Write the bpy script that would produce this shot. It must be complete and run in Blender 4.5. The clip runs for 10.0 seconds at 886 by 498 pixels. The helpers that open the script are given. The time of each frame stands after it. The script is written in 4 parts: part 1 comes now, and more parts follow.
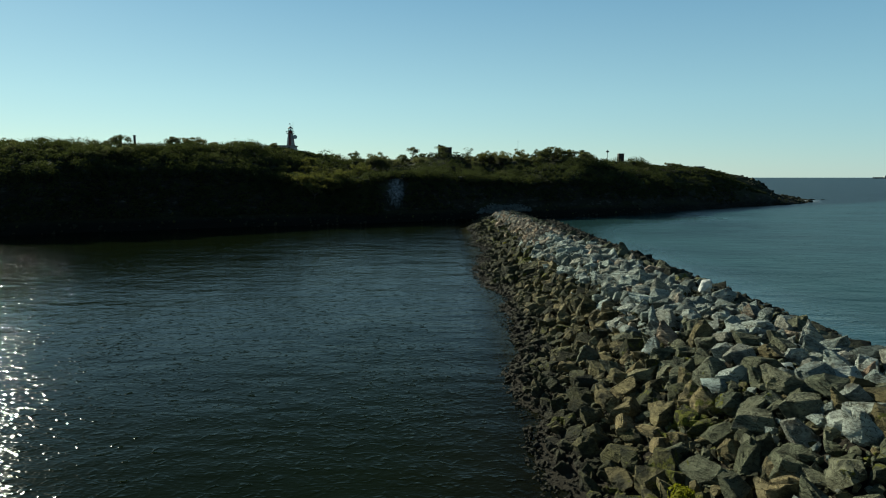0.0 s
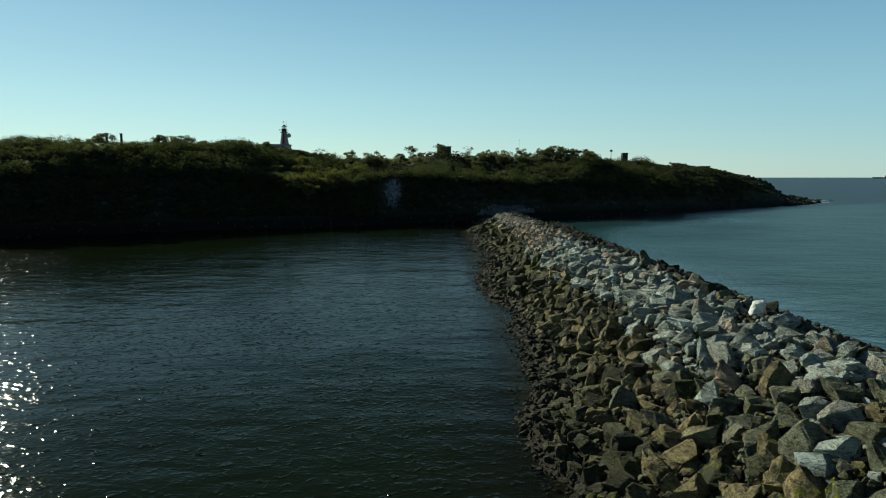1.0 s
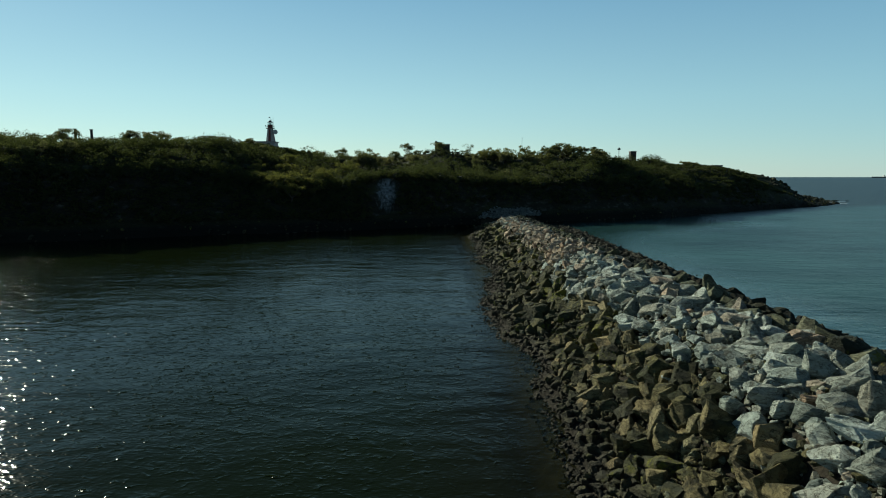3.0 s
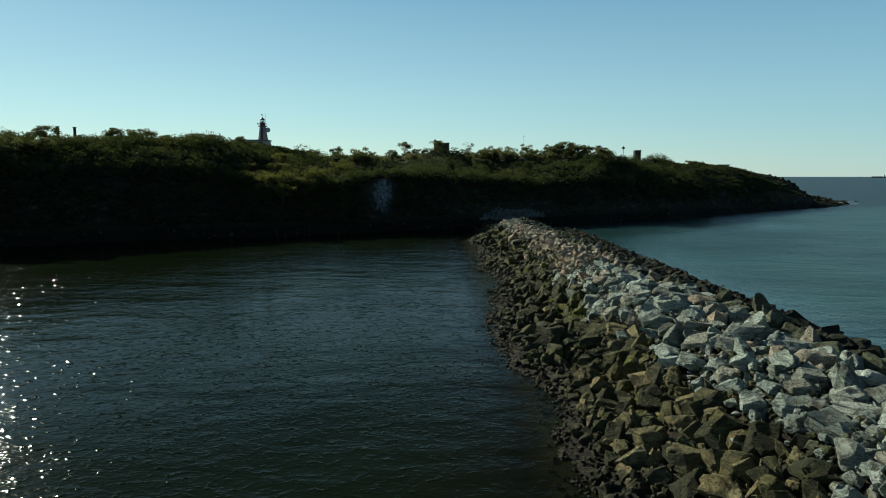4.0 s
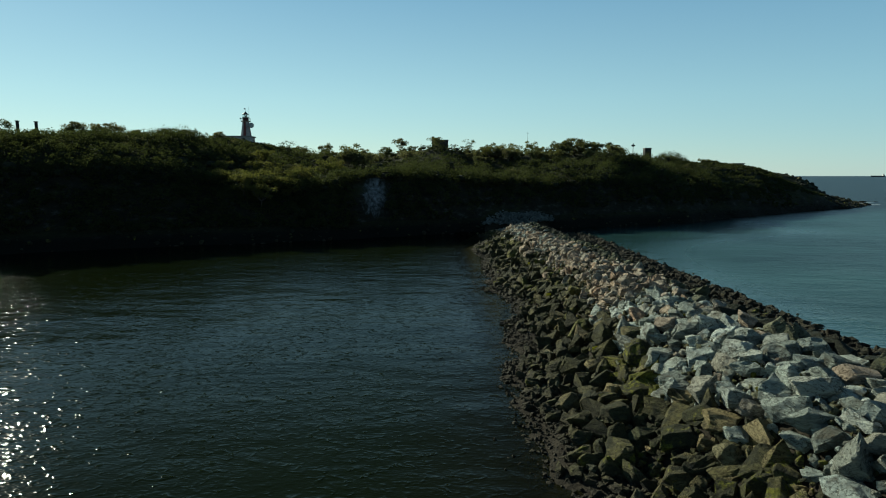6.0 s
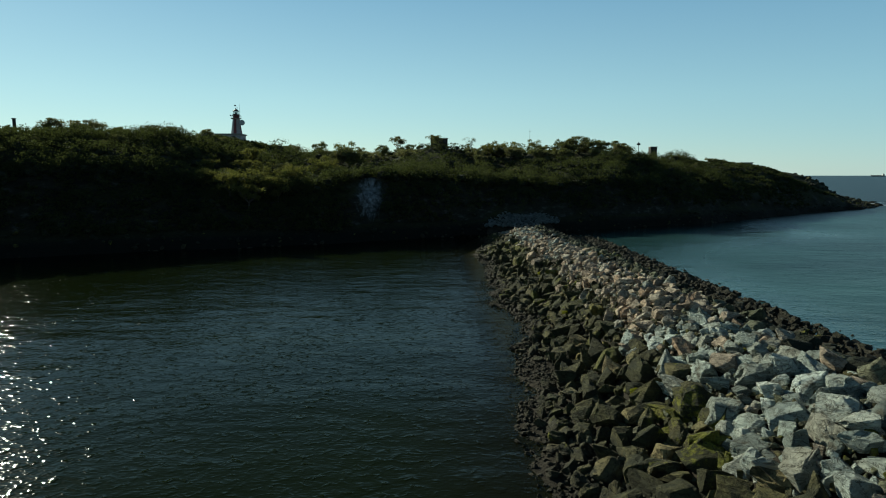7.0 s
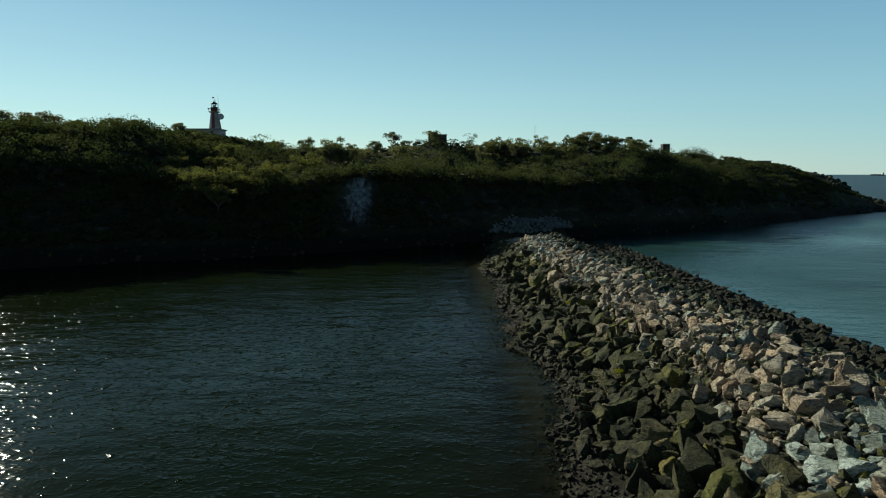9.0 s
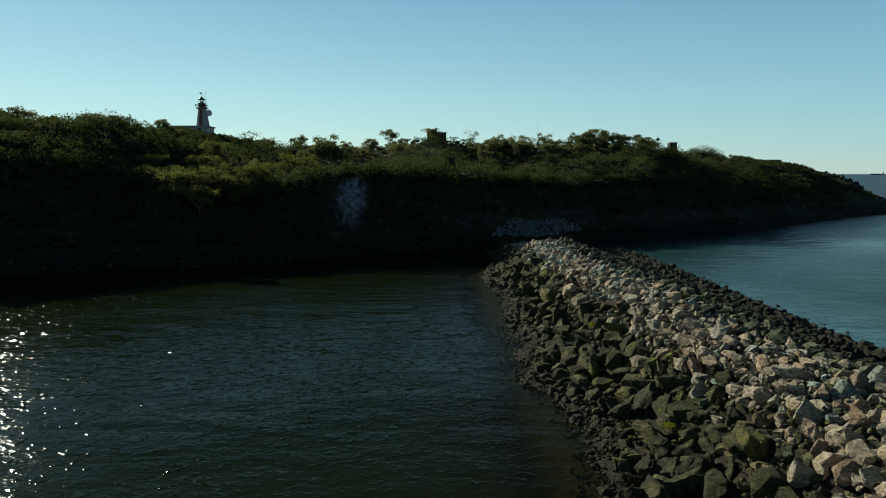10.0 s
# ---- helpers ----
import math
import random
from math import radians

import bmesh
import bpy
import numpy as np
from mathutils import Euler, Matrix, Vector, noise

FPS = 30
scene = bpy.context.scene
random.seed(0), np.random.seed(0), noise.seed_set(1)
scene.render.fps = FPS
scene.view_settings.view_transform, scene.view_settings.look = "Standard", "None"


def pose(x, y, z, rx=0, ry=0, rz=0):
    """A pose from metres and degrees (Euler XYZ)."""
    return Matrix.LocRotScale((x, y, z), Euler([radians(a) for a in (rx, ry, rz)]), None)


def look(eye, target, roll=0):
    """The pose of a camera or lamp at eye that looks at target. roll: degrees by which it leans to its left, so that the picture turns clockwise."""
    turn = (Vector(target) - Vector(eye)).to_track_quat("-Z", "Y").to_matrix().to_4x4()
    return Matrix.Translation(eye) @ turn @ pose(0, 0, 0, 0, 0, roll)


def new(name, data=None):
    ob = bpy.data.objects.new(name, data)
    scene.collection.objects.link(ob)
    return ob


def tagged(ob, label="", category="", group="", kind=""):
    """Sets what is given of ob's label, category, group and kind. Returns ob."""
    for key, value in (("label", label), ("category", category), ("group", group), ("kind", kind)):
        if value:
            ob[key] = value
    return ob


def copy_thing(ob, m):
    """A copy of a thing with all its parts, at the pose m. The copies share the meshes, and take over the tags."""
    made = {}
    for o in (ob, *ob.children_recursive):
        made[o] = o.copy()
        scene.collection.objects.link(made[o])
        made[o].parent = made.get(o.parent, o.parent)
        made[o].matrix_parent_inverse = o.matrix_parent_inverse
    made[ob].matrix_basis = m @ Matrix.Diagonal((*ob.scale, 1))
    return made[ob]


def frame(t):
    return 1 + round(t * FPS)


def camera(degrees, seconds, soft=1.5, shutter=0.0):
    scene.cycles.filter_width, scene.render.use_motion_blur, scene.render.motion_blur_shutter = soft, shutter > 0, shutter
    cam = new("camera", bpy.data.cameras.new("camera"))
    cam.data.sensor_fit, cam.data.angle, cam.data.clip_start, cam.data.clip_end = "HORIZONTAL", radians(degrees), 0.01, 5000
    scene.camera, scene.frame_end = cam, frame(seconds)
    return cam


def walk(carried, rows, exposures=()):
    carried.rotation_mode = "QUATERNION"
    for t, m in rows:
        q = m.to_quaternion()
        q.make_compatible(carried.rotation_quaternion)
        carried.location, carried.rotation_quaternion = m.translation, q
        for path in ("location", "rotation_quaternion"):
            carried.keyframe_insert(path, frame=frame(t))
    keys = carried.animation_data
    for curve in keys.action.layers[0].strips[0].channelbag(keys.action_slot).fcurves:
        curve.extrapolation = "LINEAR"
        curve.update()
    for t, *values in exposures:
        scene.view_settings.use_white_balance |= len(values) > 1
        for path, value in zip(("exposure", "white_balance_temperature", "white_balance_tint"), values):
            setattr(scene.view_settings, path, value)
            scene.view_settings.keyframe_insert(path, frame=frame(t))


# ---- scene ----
import itertools

cam = camera(73.7, 10.0, soft=1.05)
TIMES = (0.0, 0.5, 1.0, 1.5, 2.0, 2.5, 4.0, 4.5, 5.0, 5.5, 7.0, 7.5, 8.0, 8.5, 9.0, 9.5, 10.0)
EYE = 15.6


def station(t):
    """A level flight straight ahead, with a slow turn to the right and a slow tilt down."""
    u = t / 10.0
    pitch = -7.06 - 0.34 * u ** 1.6
    return pose(-0.2 * u, 90.0 * u, EYE, 90 + pitch, 0.0, -0.9 * u)


walk(cam, [(t, station(t)) for t in TIMES], [(0.0, 0.2, 6150, -5.0), (10.0, 0.2, 6150, -5.0)])

# ---- light ----
SUN_AZ, SUN_EL = -41.3, 24.0      # degrees: to the left of +y, above the horizon
world = bpy.data.worlds.new("sky")
scene.world = world
world.use_nodes = True
wn = world.node_tree.nodes
sky = wn.new("ShaderNodeTexSky")
sky.sky_type = "NISHITA"
sky.sun_disc = False
sky.sun_elevation = radians(SUN_EL)
sky.sun_rotation = radians(SUN_AZ)
sky.altitude = 0
sky.air_density = 1.0
sky.dust_density = 0.05
sky.ozone_density = 2.5
bg = wn["Background"]
bg.inputs["Strength"].default_value = 0.079
# Thin even haze over the clear sky: paler towards the horizon
way = wn.new("ShaderNodeTexCoord")
axis = wn.new("ShaderNodeSeparateXYZ")
haze = wn.new("ShaderNodeValToRGB")
stops = ((0.0, (6.3, 8.4, 8.5)), (0.12, (5.35, 7.9, 8.45)), (0.28, (3.0, 5.4, 7.2)), (0.42, (0.45, 0.9, 0.98)), (1.0, (0.2, 0.4, 0.55)))
while len(haze.color_ramp.elements) < len(stops):
    haze.color_ramp.elements.new(0.5)
for e, (p, c3) in zip(haze.color_ramp.elements, stops):
    e.position, e.color = p, (*c3, 1)
blend = wn.new("ShaderNodeMix")
blend.data_type = "RGBA"
blend.inputs["Factor"].default_value = 0.55
wl = world.node_tree.links
wl.new(way.outputs["Generated"], axis.inputs[0])
wl.new(axis.outputs[2], haze.inputs["Fac"])
wl.new(sky.outputs[0], blend.inputs[6])
# The haze glows on the sun's side and thins out behind the camera
toward = wn.new("ShaderNodeVectorMath")
toward.operation = "DOT_PRODUCT"
toward.inputs[1].default_value = (math.sin(radians(SUN_AZ)), math.cos(radians(SUN_AZ)), 0.0)
fade = wn.new("ShaderNodeMapRange")
for k, v in zip(("From Min", "From Max", "To Min", "To Max"), (-0.8, 0.2, 0.2, 1.0)):
    fade.inputs[k].default_value = v
thin = wn.new("ShaderNodeVectorMath")
thin.operation = "SCALE"
wl.new(way.outputs["Generated"], toward.inputs[0])
wl.new(toward.outputs["Value"], fade.inputs["Value"])
wl.new(haze.outputs["Color"], thin.inputs[0])
wl.new(fade.outputs["Result"], thin.inputs["Scale"])
# and turns bluer away from the sun
side_on = wn.new("ShaderNodeMapRange")
for k, v in zip(("From Min", "From Max", "To Min", "To Max"), (0.9, 0.15, 0.0, 1.0)):
    side_on.inputs[k].default_value = v
tint = wn.new("ShaderNodeMix")
tint.data_type = "RGBA"
tint.inputs[6].default_value = (1.03, 1.0, 0.96, 1)
tint.inputs[7].default_value = (0.80, 0.89, 1.0, 1)
tinted = wn.new("ShaderNodeVectorMath")
tinted.operation = "MULTIPLY"
wl.new(toward.outputs["Value"], side_on.inputs["Value"])
wl.new(side_on.outputs["Result"], tint.inputs["Factor"])
wl.new(thin.outputs["Vector"], tinted.inputs[0])
wl.new(tint.outputs[2], tinted.inputs[1])
wl.new(tinted.outputs["Vector"], blend.inputs[7])
wl.new(blend.outputs[2], bg.inputs["Color"])
sun_data = bpy.data.lights.new("sun", "SUN")
sun_data.energy = 5.4
sun_data.angle = radians(0.55)
sun_data.color = (0.98, 0.89, 0.73)
sun = new("sun", sun_data)
sun_dir = Vector((math.sin(radians(SUN_AZ)) * math.cos(radians(SUN_EL)), math.cos(radians(SUN_AZ)) * math.cos(radians(SUN_EL)), math.sin(radians(SUN_EL))))
sun.matrix_world = look(sun_dir * 300, (0, 0, 0))


# ---- materials ----
class Mat:
    """A small wrapper round a node material with a Principled shader."""

    def __init__(self, name, rough=0.8, metal=0.0, spec=0.5):
        self.m = bpy.data.materials.new(name)
        self.m.use_nodes = True
        self.t = self.m.node_tree
        self.b = self.t.nodes["Principled BSDF"]
        self.b.inputs["Roughness"].default_value = rough
        self.b.inputs["Metallic"].default_value = metal
        self.b.inputs["Specular IOR Level"].default_value = spec

    def node(self, kind, **ins):
        n = self.t.nodes.new(kind)
        for k, v in ins.items():
            self.put(n.inputs[k.replace("_", " ")], v)
        return n

    def put(self, socket, v):
        if isinstance(v, bpy.types.NodeSocket):
            self.t.links.new(v, socket)
        else:
            socket.default_value = v

    def coords(self, scale=(1, 1, 1), rot=(0, 0, 0), kind="world"):
        if kind == "world":
            out = self.node("ShaderNodeNewGeometry").outputs["Position"]
        else:
            out = self.node("ShaderNodeTexCoord").outputs["Object"]
        mp = self.node("ShaderNodeMapping")
        mp.inputs["Scale"].default_value = scale
        mp.inputs["Rotation"].default_value = rot
        self.put(mp.inputs["Vector"], out)
        return mp.outputs["Vector"]

    def noise(self, scale, detail=4, rough=0.55, vec=None, distort=0.0):
        n = self.node("ShaderNodeTexNoise", Scale=scale, Detail=detail, Roughness=rough, Distortion=distort)
        self.put(n.inputs["Vector"], vec if vec is not None else self.coords())
        return n.outputs["Fac"]

    def ramp(self, fac, stops, mode="LINEAR"):
        r = self.node("ShaderNodeValToRGB")
        r.color_ramp.interpolation = mode
        el = r.color_ramp.elements
        while len(el) < len(stops):
            el.new(0.5)
        for e, (p, c) in zip(el, stops):
            e.position = p
            e.color = (*c, 1) if len(c) == 3 else c
        self.put(r.inputs["Fac"], fac)
        return r.outputs["Color"]

    def steps(self, fac, a, b, lo=0.0, hi=1.0):
        r = self.node("ShaderNodeMapRange")
        r.interpolation_type = "SMOOTHSTEP"
        for k, v in (("Value", fac), ("From Min", a), ("From Max", b), ("To Min", lo), ("To Max", hi)):
            self.put(r.inputs[k], v)
        return r.outputs["Result"]

    def math(self, op, a, b=0.0):
        n = self.node("ShaderNodeMath")
        n.operation = op
        self.put(n.inputs[0], a)
        self.put(n.inputs[1], b)
        return n.outputs[0]

    def mix(self, fac, a, b, mode="MIX"):
        n = self.node("ShaderNodeMix")
        n.data_type = "RGBA"
        n.blend_type = mode
        self.put(n.inputs["Factor"], fac)
        self.put(n.inputs[6], a if not isinstance(a, tuple) else (*a, 1))
        self.put(n.inputs[7], b if not isinstance(b, tuple) else (*b, 1))
        return n.outputs[2]

    def colour(self, c):
        self.put(self.b.inputs["Base Color"], (*c, 1) if isinstance(c, tuple) else c)
        return self

    def bump(self, height, dist, strength=1.0):
        n = self.node("ShaderNodeBump", Strength=strength, Distance=dist, Height=height)
        self.t.links.new(n.outputs[0], self.b.inputs["Normal"])
        return n

    def random(self):
        """A random number for each object, and for each loose piece of a joined mesh."""
        a = self.node("ShaderNodeObjectInfo").outputs["Random"]
        b = self.node("ShaderNodeNewGeometry").outputs["Random Per Island"]
        return self.math("FRACT", self.math("ADD", a, b))

    def z(self):
        s = self.node("ShaderNodeSeparateXYZ")
        self.put(s.inputs[0], self.node("ShaderNodeNewGeometry").outputs["Position"])
        return s.outputs


def rock_material(name, stops, stain, stain_amount, lichen=0.0, rough=0.85, dark=(0.052, 0.044, 0.028)):
    m = Mat(name, rough, spec=0.22)
    base = m.ramp(m.random(), stops)
    veins = m.noise(2.6, 8, 0.7, m.coords((1, 1, 2.6), (0.4, 0.2, 0.3)), 0.9)
    base = m.mix(0.6, base, m.ramp(veins, [(0.25, (0.22, 0.22, 0.22)), (0.48, (0.5, 0.49, 0.48)), (0.72, (0.8, 0.79, 0.77))]), "OVERLAY")
    strata = m.noise(1.1, 5, 0.6, m.coords((0.7, 0.7, 4.5), (0.5, -0.4, 0.2)), 0.6)
    base = m.mix(0.45, base, m.ramp(strata, [(0.32, (0.28, 0.27, 0.25)), (0.48, (0.53, 0.53, 0.53)), (0.64, (0.8, 0.79, 0.78))]), "OVERLAY")
    crack = m.steps(m.math("ABSOLUTE", m.math("SUBTRACT", m.noise(1.3, 4, 0.6, m.coords((1, 1, 1.8), (0.3, 0.5, 0.1)), 1.2), 0.5)), 0.022, 0.004)
    base = m.mix(m.math("MULTIPLY", crack, 0.8), base, m.mix(1.0, base, (0.25, 0.23, 0.2), "MULTIPLY"))
    grime = m.steps(m.noise(0.9, 6, 0.6), 0.62 - stain_amount * 0.35, 0.78 - stain_amount * 0.3)
    base = m.mix(grime, base, stain)
    if lichen:
        patch = m.steps(m.math("MULTIPLY", m.noise(0.16, 3, 0.5), m.noise(1.7, 5, 0.7)), 0.36 - lichen * 0.12, 0.42 - lichen * 0.1)
        base = m.mix(patch, base, m.ramp(m.noise(6, 3), [(0.3, (0.10, 0.10, 0.015)), (0.7, (0.26, 0.24, 0.035))]))
    base = m.mix(1.0, base, (0.94, 1.0, 0.96), "MULTIPLY")
    tide = m.steps(m.math("ADD", m.z()[2], m.math("MULTIPLY", m.noise(0.5, 3), 1.6)), 0.8, 1.9)
    base = m.mix(tide, dark, base)
    m.colour(base)
    m.put(m.b.inputs["Roughness"], m.steps(tide, 0, 1, 0.78, rough))
    fine = m.math("ADD", m.math("MULTIPLY", m.noise(2.8, 9, 0.72), 1.0), m.math("MULTIPLY", m.noise(11, 5, 0.7), 0.4))
    fine = m.math("ADD", fine, m.math("ADD", m.math("MULTIPLY", veins, 0.6), m.math("MULTIPLY", strata, 1.3)))
    fine = m.math("SUBTRACT", fine, m.math("MULTIPLY", crack, 0.35))
    m.bump(fine, 0.34, 1.0)
    return m.m


ROCK_CREST = rock_material(
    "pale_armour_rock",
    [(0.0, (0.20, 0.215, 0.198)), (0.25, (0.41, 0.44, 0.41)), (0.45, (0.29, 0.292, 0.26)), (0.6, (0.61, 0.64, 0.605)), (0.8, (0.33, 0.302, 0.25)), (1.0, (0.37, 0.41, 0.40))],
    (0.12, 0.105, 0.08), 0.25, 0.0)
ROCK_WARM = rock_material(
    "pinkish_armour_rock",
    [(0.0, (0.30, 0.216, 0.160)), (0.25, (0.52, 0.405, 0.32)), (0.45, (0.38, 0.328, 0.275)), (0.65, (0.50, 0.325, 0.225)), (0.8, (0.60, 0.455, 0.345)), (1.0, (0.40, 0.375, 0.33))],
    (0.13, 0.11, 0.085), 0.2, 0.0)
ROCK_SLOPE = rock_material(
    "weathered_brown_rock",
    [(0.0, (0.045, 0.041, 0.020)), (0.25, (0.086, 0.077, 0.034)), (0.45, (0.060, 0.059, 0.028)), (0.62, (0.145, 0.122, 0.052)), (0.72, (0.076, 0.069, 0.032)), (0.9, (0.195, 0.158, 0.078)), (1.0, (0.080, 0.081, 0.042))],
    (0.05, 0.048, 0.028), 0.5, 0.58)
ROCK_TAN = rock_material(
    "tan_quarried_rock",
    [(0.0, (0.16, 0.125, 0.06)), (0.3, (0.29, 0.225, 0.115)), (0.5, (0.21, 0.18, 0.09)), (0.75, (0.36, 0.26, 0.135)), (1.0, (0.25, 0.22, 0.13))],
    (0.06, 0.052, 0.03), 0.4, 0.25)
ROCK_OLIVE = rock_material(
    "olive_grey_rock",
    [(0.0, (0.10, 0.10, 0.06)), (0.35, (0.19, 0.185, 0.12)), (0.6, (0.135, 0.14, 0.095)), (0.85, (0.26, 0.24, 0.16)), (1.0, (0.17, 0.18, 0.135))],
    (0.06, 0.058, 0.038), 0.35, 0.15)
ROCK_LICHEN = rock_material(
    "yellow_lichen_rock",
    [(0.0, (0.115, 0.105, 0.03)), (0.4, (0.20, 0.17, 0.05)), (0.7, (0.14, 0.135, 0.04)), (1.0, (0.27, 0.20, 0.065))],
    (0.06, 0.055, 0.026), 0.5, 0.9)
# Dark weedy stone, with the shade of the seaward side put into the colour
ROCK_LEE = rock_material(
    "dark_weed_and_shade_rock",
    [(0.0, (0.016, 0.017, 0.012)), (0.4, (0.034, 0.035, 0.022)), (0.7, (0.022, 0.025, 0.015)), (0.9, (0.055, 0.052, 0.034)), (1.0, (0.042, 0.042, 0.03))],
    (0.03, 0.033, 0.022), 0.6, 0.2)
ROCK_BLUE = rock_material(
    "blue_grey_rubble",
    [(0.0, (0.10, 0.112, 0.12)), (0.5, (0.23, 0.245, 0.255)), (1.0, (0.15, 0.16, 0.168))],
    (0.10, 0.10, 0.095), 0.3, 0.0)


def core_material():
    # Wet rubble and mud; the shade of the gaps is in its colour
    m = Mat("wet_rubble_and_gap_shade", 0.95, spec=0.15)
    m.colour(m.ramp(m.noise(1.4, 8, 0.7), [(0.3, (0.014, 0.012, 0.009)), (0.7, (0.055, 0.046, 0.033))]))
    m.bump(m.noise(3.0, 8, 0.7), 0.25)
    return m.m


def water_material():
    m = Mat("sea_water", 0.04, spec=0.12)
    m.b.inputs["IOR"].default_value = 1.333
    x = m.z()
    warp = m.math("MULTIPLY", m.math("SUBTRACT", m.noise(0.03, 2), 0.5), 10.0)
    side = m.steps(m.math("ADD", x[0], warp), 10.0, 36.0)
    blotch = m.noise(0.018, 4, 0.6, m.coords((1, 2.2, 1)))
    harbour = m.ramp(blotch, [(0.35, (0.0048, 0.0080, 0.0020)), (0.65, (0.0070, 0.0108, 0.0027))])
    # Shallow and brownish along the foot of the breakwater
    harbour = m.mix(m.steps(m.math("ADD", x[0], m.math("MULTIPLY", warp, 0.4)), -5.0, 6.0), harbour, (0.0065, 0.0072, 0.0026))
    open_sea = m.ramp(blotch, [(0.35, (0.018, 0.046, 0.048)), (0.65, (0.037, 0.089, 0.090))])
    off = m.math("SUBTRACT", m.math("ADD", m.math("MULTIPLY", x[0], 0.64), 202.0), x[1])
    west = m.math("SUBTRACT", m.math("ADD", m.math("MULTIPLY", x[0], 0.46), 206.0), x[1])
    # The cliffs' shade and dark reflection, put into the water's colour along their foot
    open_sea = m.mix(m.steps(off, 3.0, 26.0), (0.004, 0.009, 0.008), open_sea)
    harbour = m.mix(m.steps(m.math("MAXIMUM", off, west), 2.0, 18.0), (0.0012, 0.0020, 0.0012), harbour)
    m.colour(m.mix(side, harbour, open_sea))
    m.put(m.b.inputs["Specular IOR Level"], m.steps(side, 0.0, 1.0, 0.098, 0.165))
    # Calm close under the cliffs, wind-blown further out
    blown = m.math("MULTIPLY", m.steps(x[0], 24.0, 60.0), m.steps(m.math("ABSOLUTE", off), 18.0, 80.0))
    blown = m.math("MAXIMUM", blown, m.math("MAXIMUM", m.steps(x[0], 70.0, 125.0), m.steps(x[1], 400.0, 480.0)))
    m.put(m.b.inputs["Roughness"], m.steps(blown, 0.0, 1.0, 0.06, 0.36))
    rot = (0, 0, radians(24))
    swell = m.noise(0.13, 2, 0.5, m.coords((0.55, 1.2, 1), rot), 0.4)
    chop = m.noise(0.45, 3, 0.5, m.coords((0.6, 1.2, 1), rot), 0.5)
    ripple = m.math("POWER", m.noise(1.7, 1, 0.5, m.coords((0.8, 1.1, 1), (0, 0, radians(-12))), 0.7), 6.0)
    # Gusts ruffle the surface in long streaks
    gust = m.steps(m.noise(0.07, 3, 0.6, m.coords((1.3, 0.5, 1), (0, 0, radians(-8))), 0.5), 0.38, 0.66, 0.7, 1.35)
    h = m.math("ADD", m.math("MULTIPLY", swell, 0.20), m.math("ADD", m.math("MULTIPLY", chop, 0.085), m.math("MULTIPLY", m.math("MULTIPLY", ripple, 0.17), gust)))
    fine = m.noise(4.6, 1, 0.5, m.coords((0.5, 1.25, 1), (0, 0, radians(10))), 0.4)
    h = m.math("ADD", h, m.math("MULTIPLY", m.math("MULTIPLY", fine, m.steps(x[0], -62.0, -20.0, 0.007, 0.013)), gust))
    # Still under the cliffs, rougher outside the breakwater
    lull = m.math("MAXIMUM", m.steps(m.math("MAXIMUM", off, west), 4.0, m.steps(x[0], -30.0, -85.0, 14.0, 50.0), 0.75, 1.0), m.steps(x[0], 70.0, 125.0))
    h = m.math("MULTIPLY", m.math("MULTIPLY", h, lull), m.steps(blown, 0.0, 1.0, 1.0, 1.8))
    # A breeze comes round the breakwater's root
    h = m.math("MULTIPLY", h, m.math("ADD", 1.0, m.math("MULTIPLY", m.math("MULTIPLY", m.steps(x[1], 110.0, 160.0), m.steps(x[0], -55.0, -25.0)), m.steps(x[0], 24.0, 10.0, 0.0, 0.7))))
    m.bump(h, 1.0, 1.0)
    # The bottom shows through the shallows along the breakwater's foot
    clear = m.node("ShaderNodeBsdfTransparent")
    clear.inputs["Color"].default_value = (0.75, 0.78, 0.6, 1)
    shallow = m.math("MULTIPLY", m.steps(m.math("ADD", x[0], m.math("MULTIPLY", warp, 0.25)), 2.5, 7.0, 0.0, 0.6), m.steps(x[0], 14.0, 12.0))
    mx = m.node("ShaderNodeMixShader")
    m.put(mx.inputs[0], shallow)
    m.put(mx.inputs[1], m.b.outputs[0])
    m.put(mx.inputs[2], clear.outputs[0])
    m.put(m.t.nodes["Material Output"].inputs["Surface"], mx.outputs[0])
    return m.m


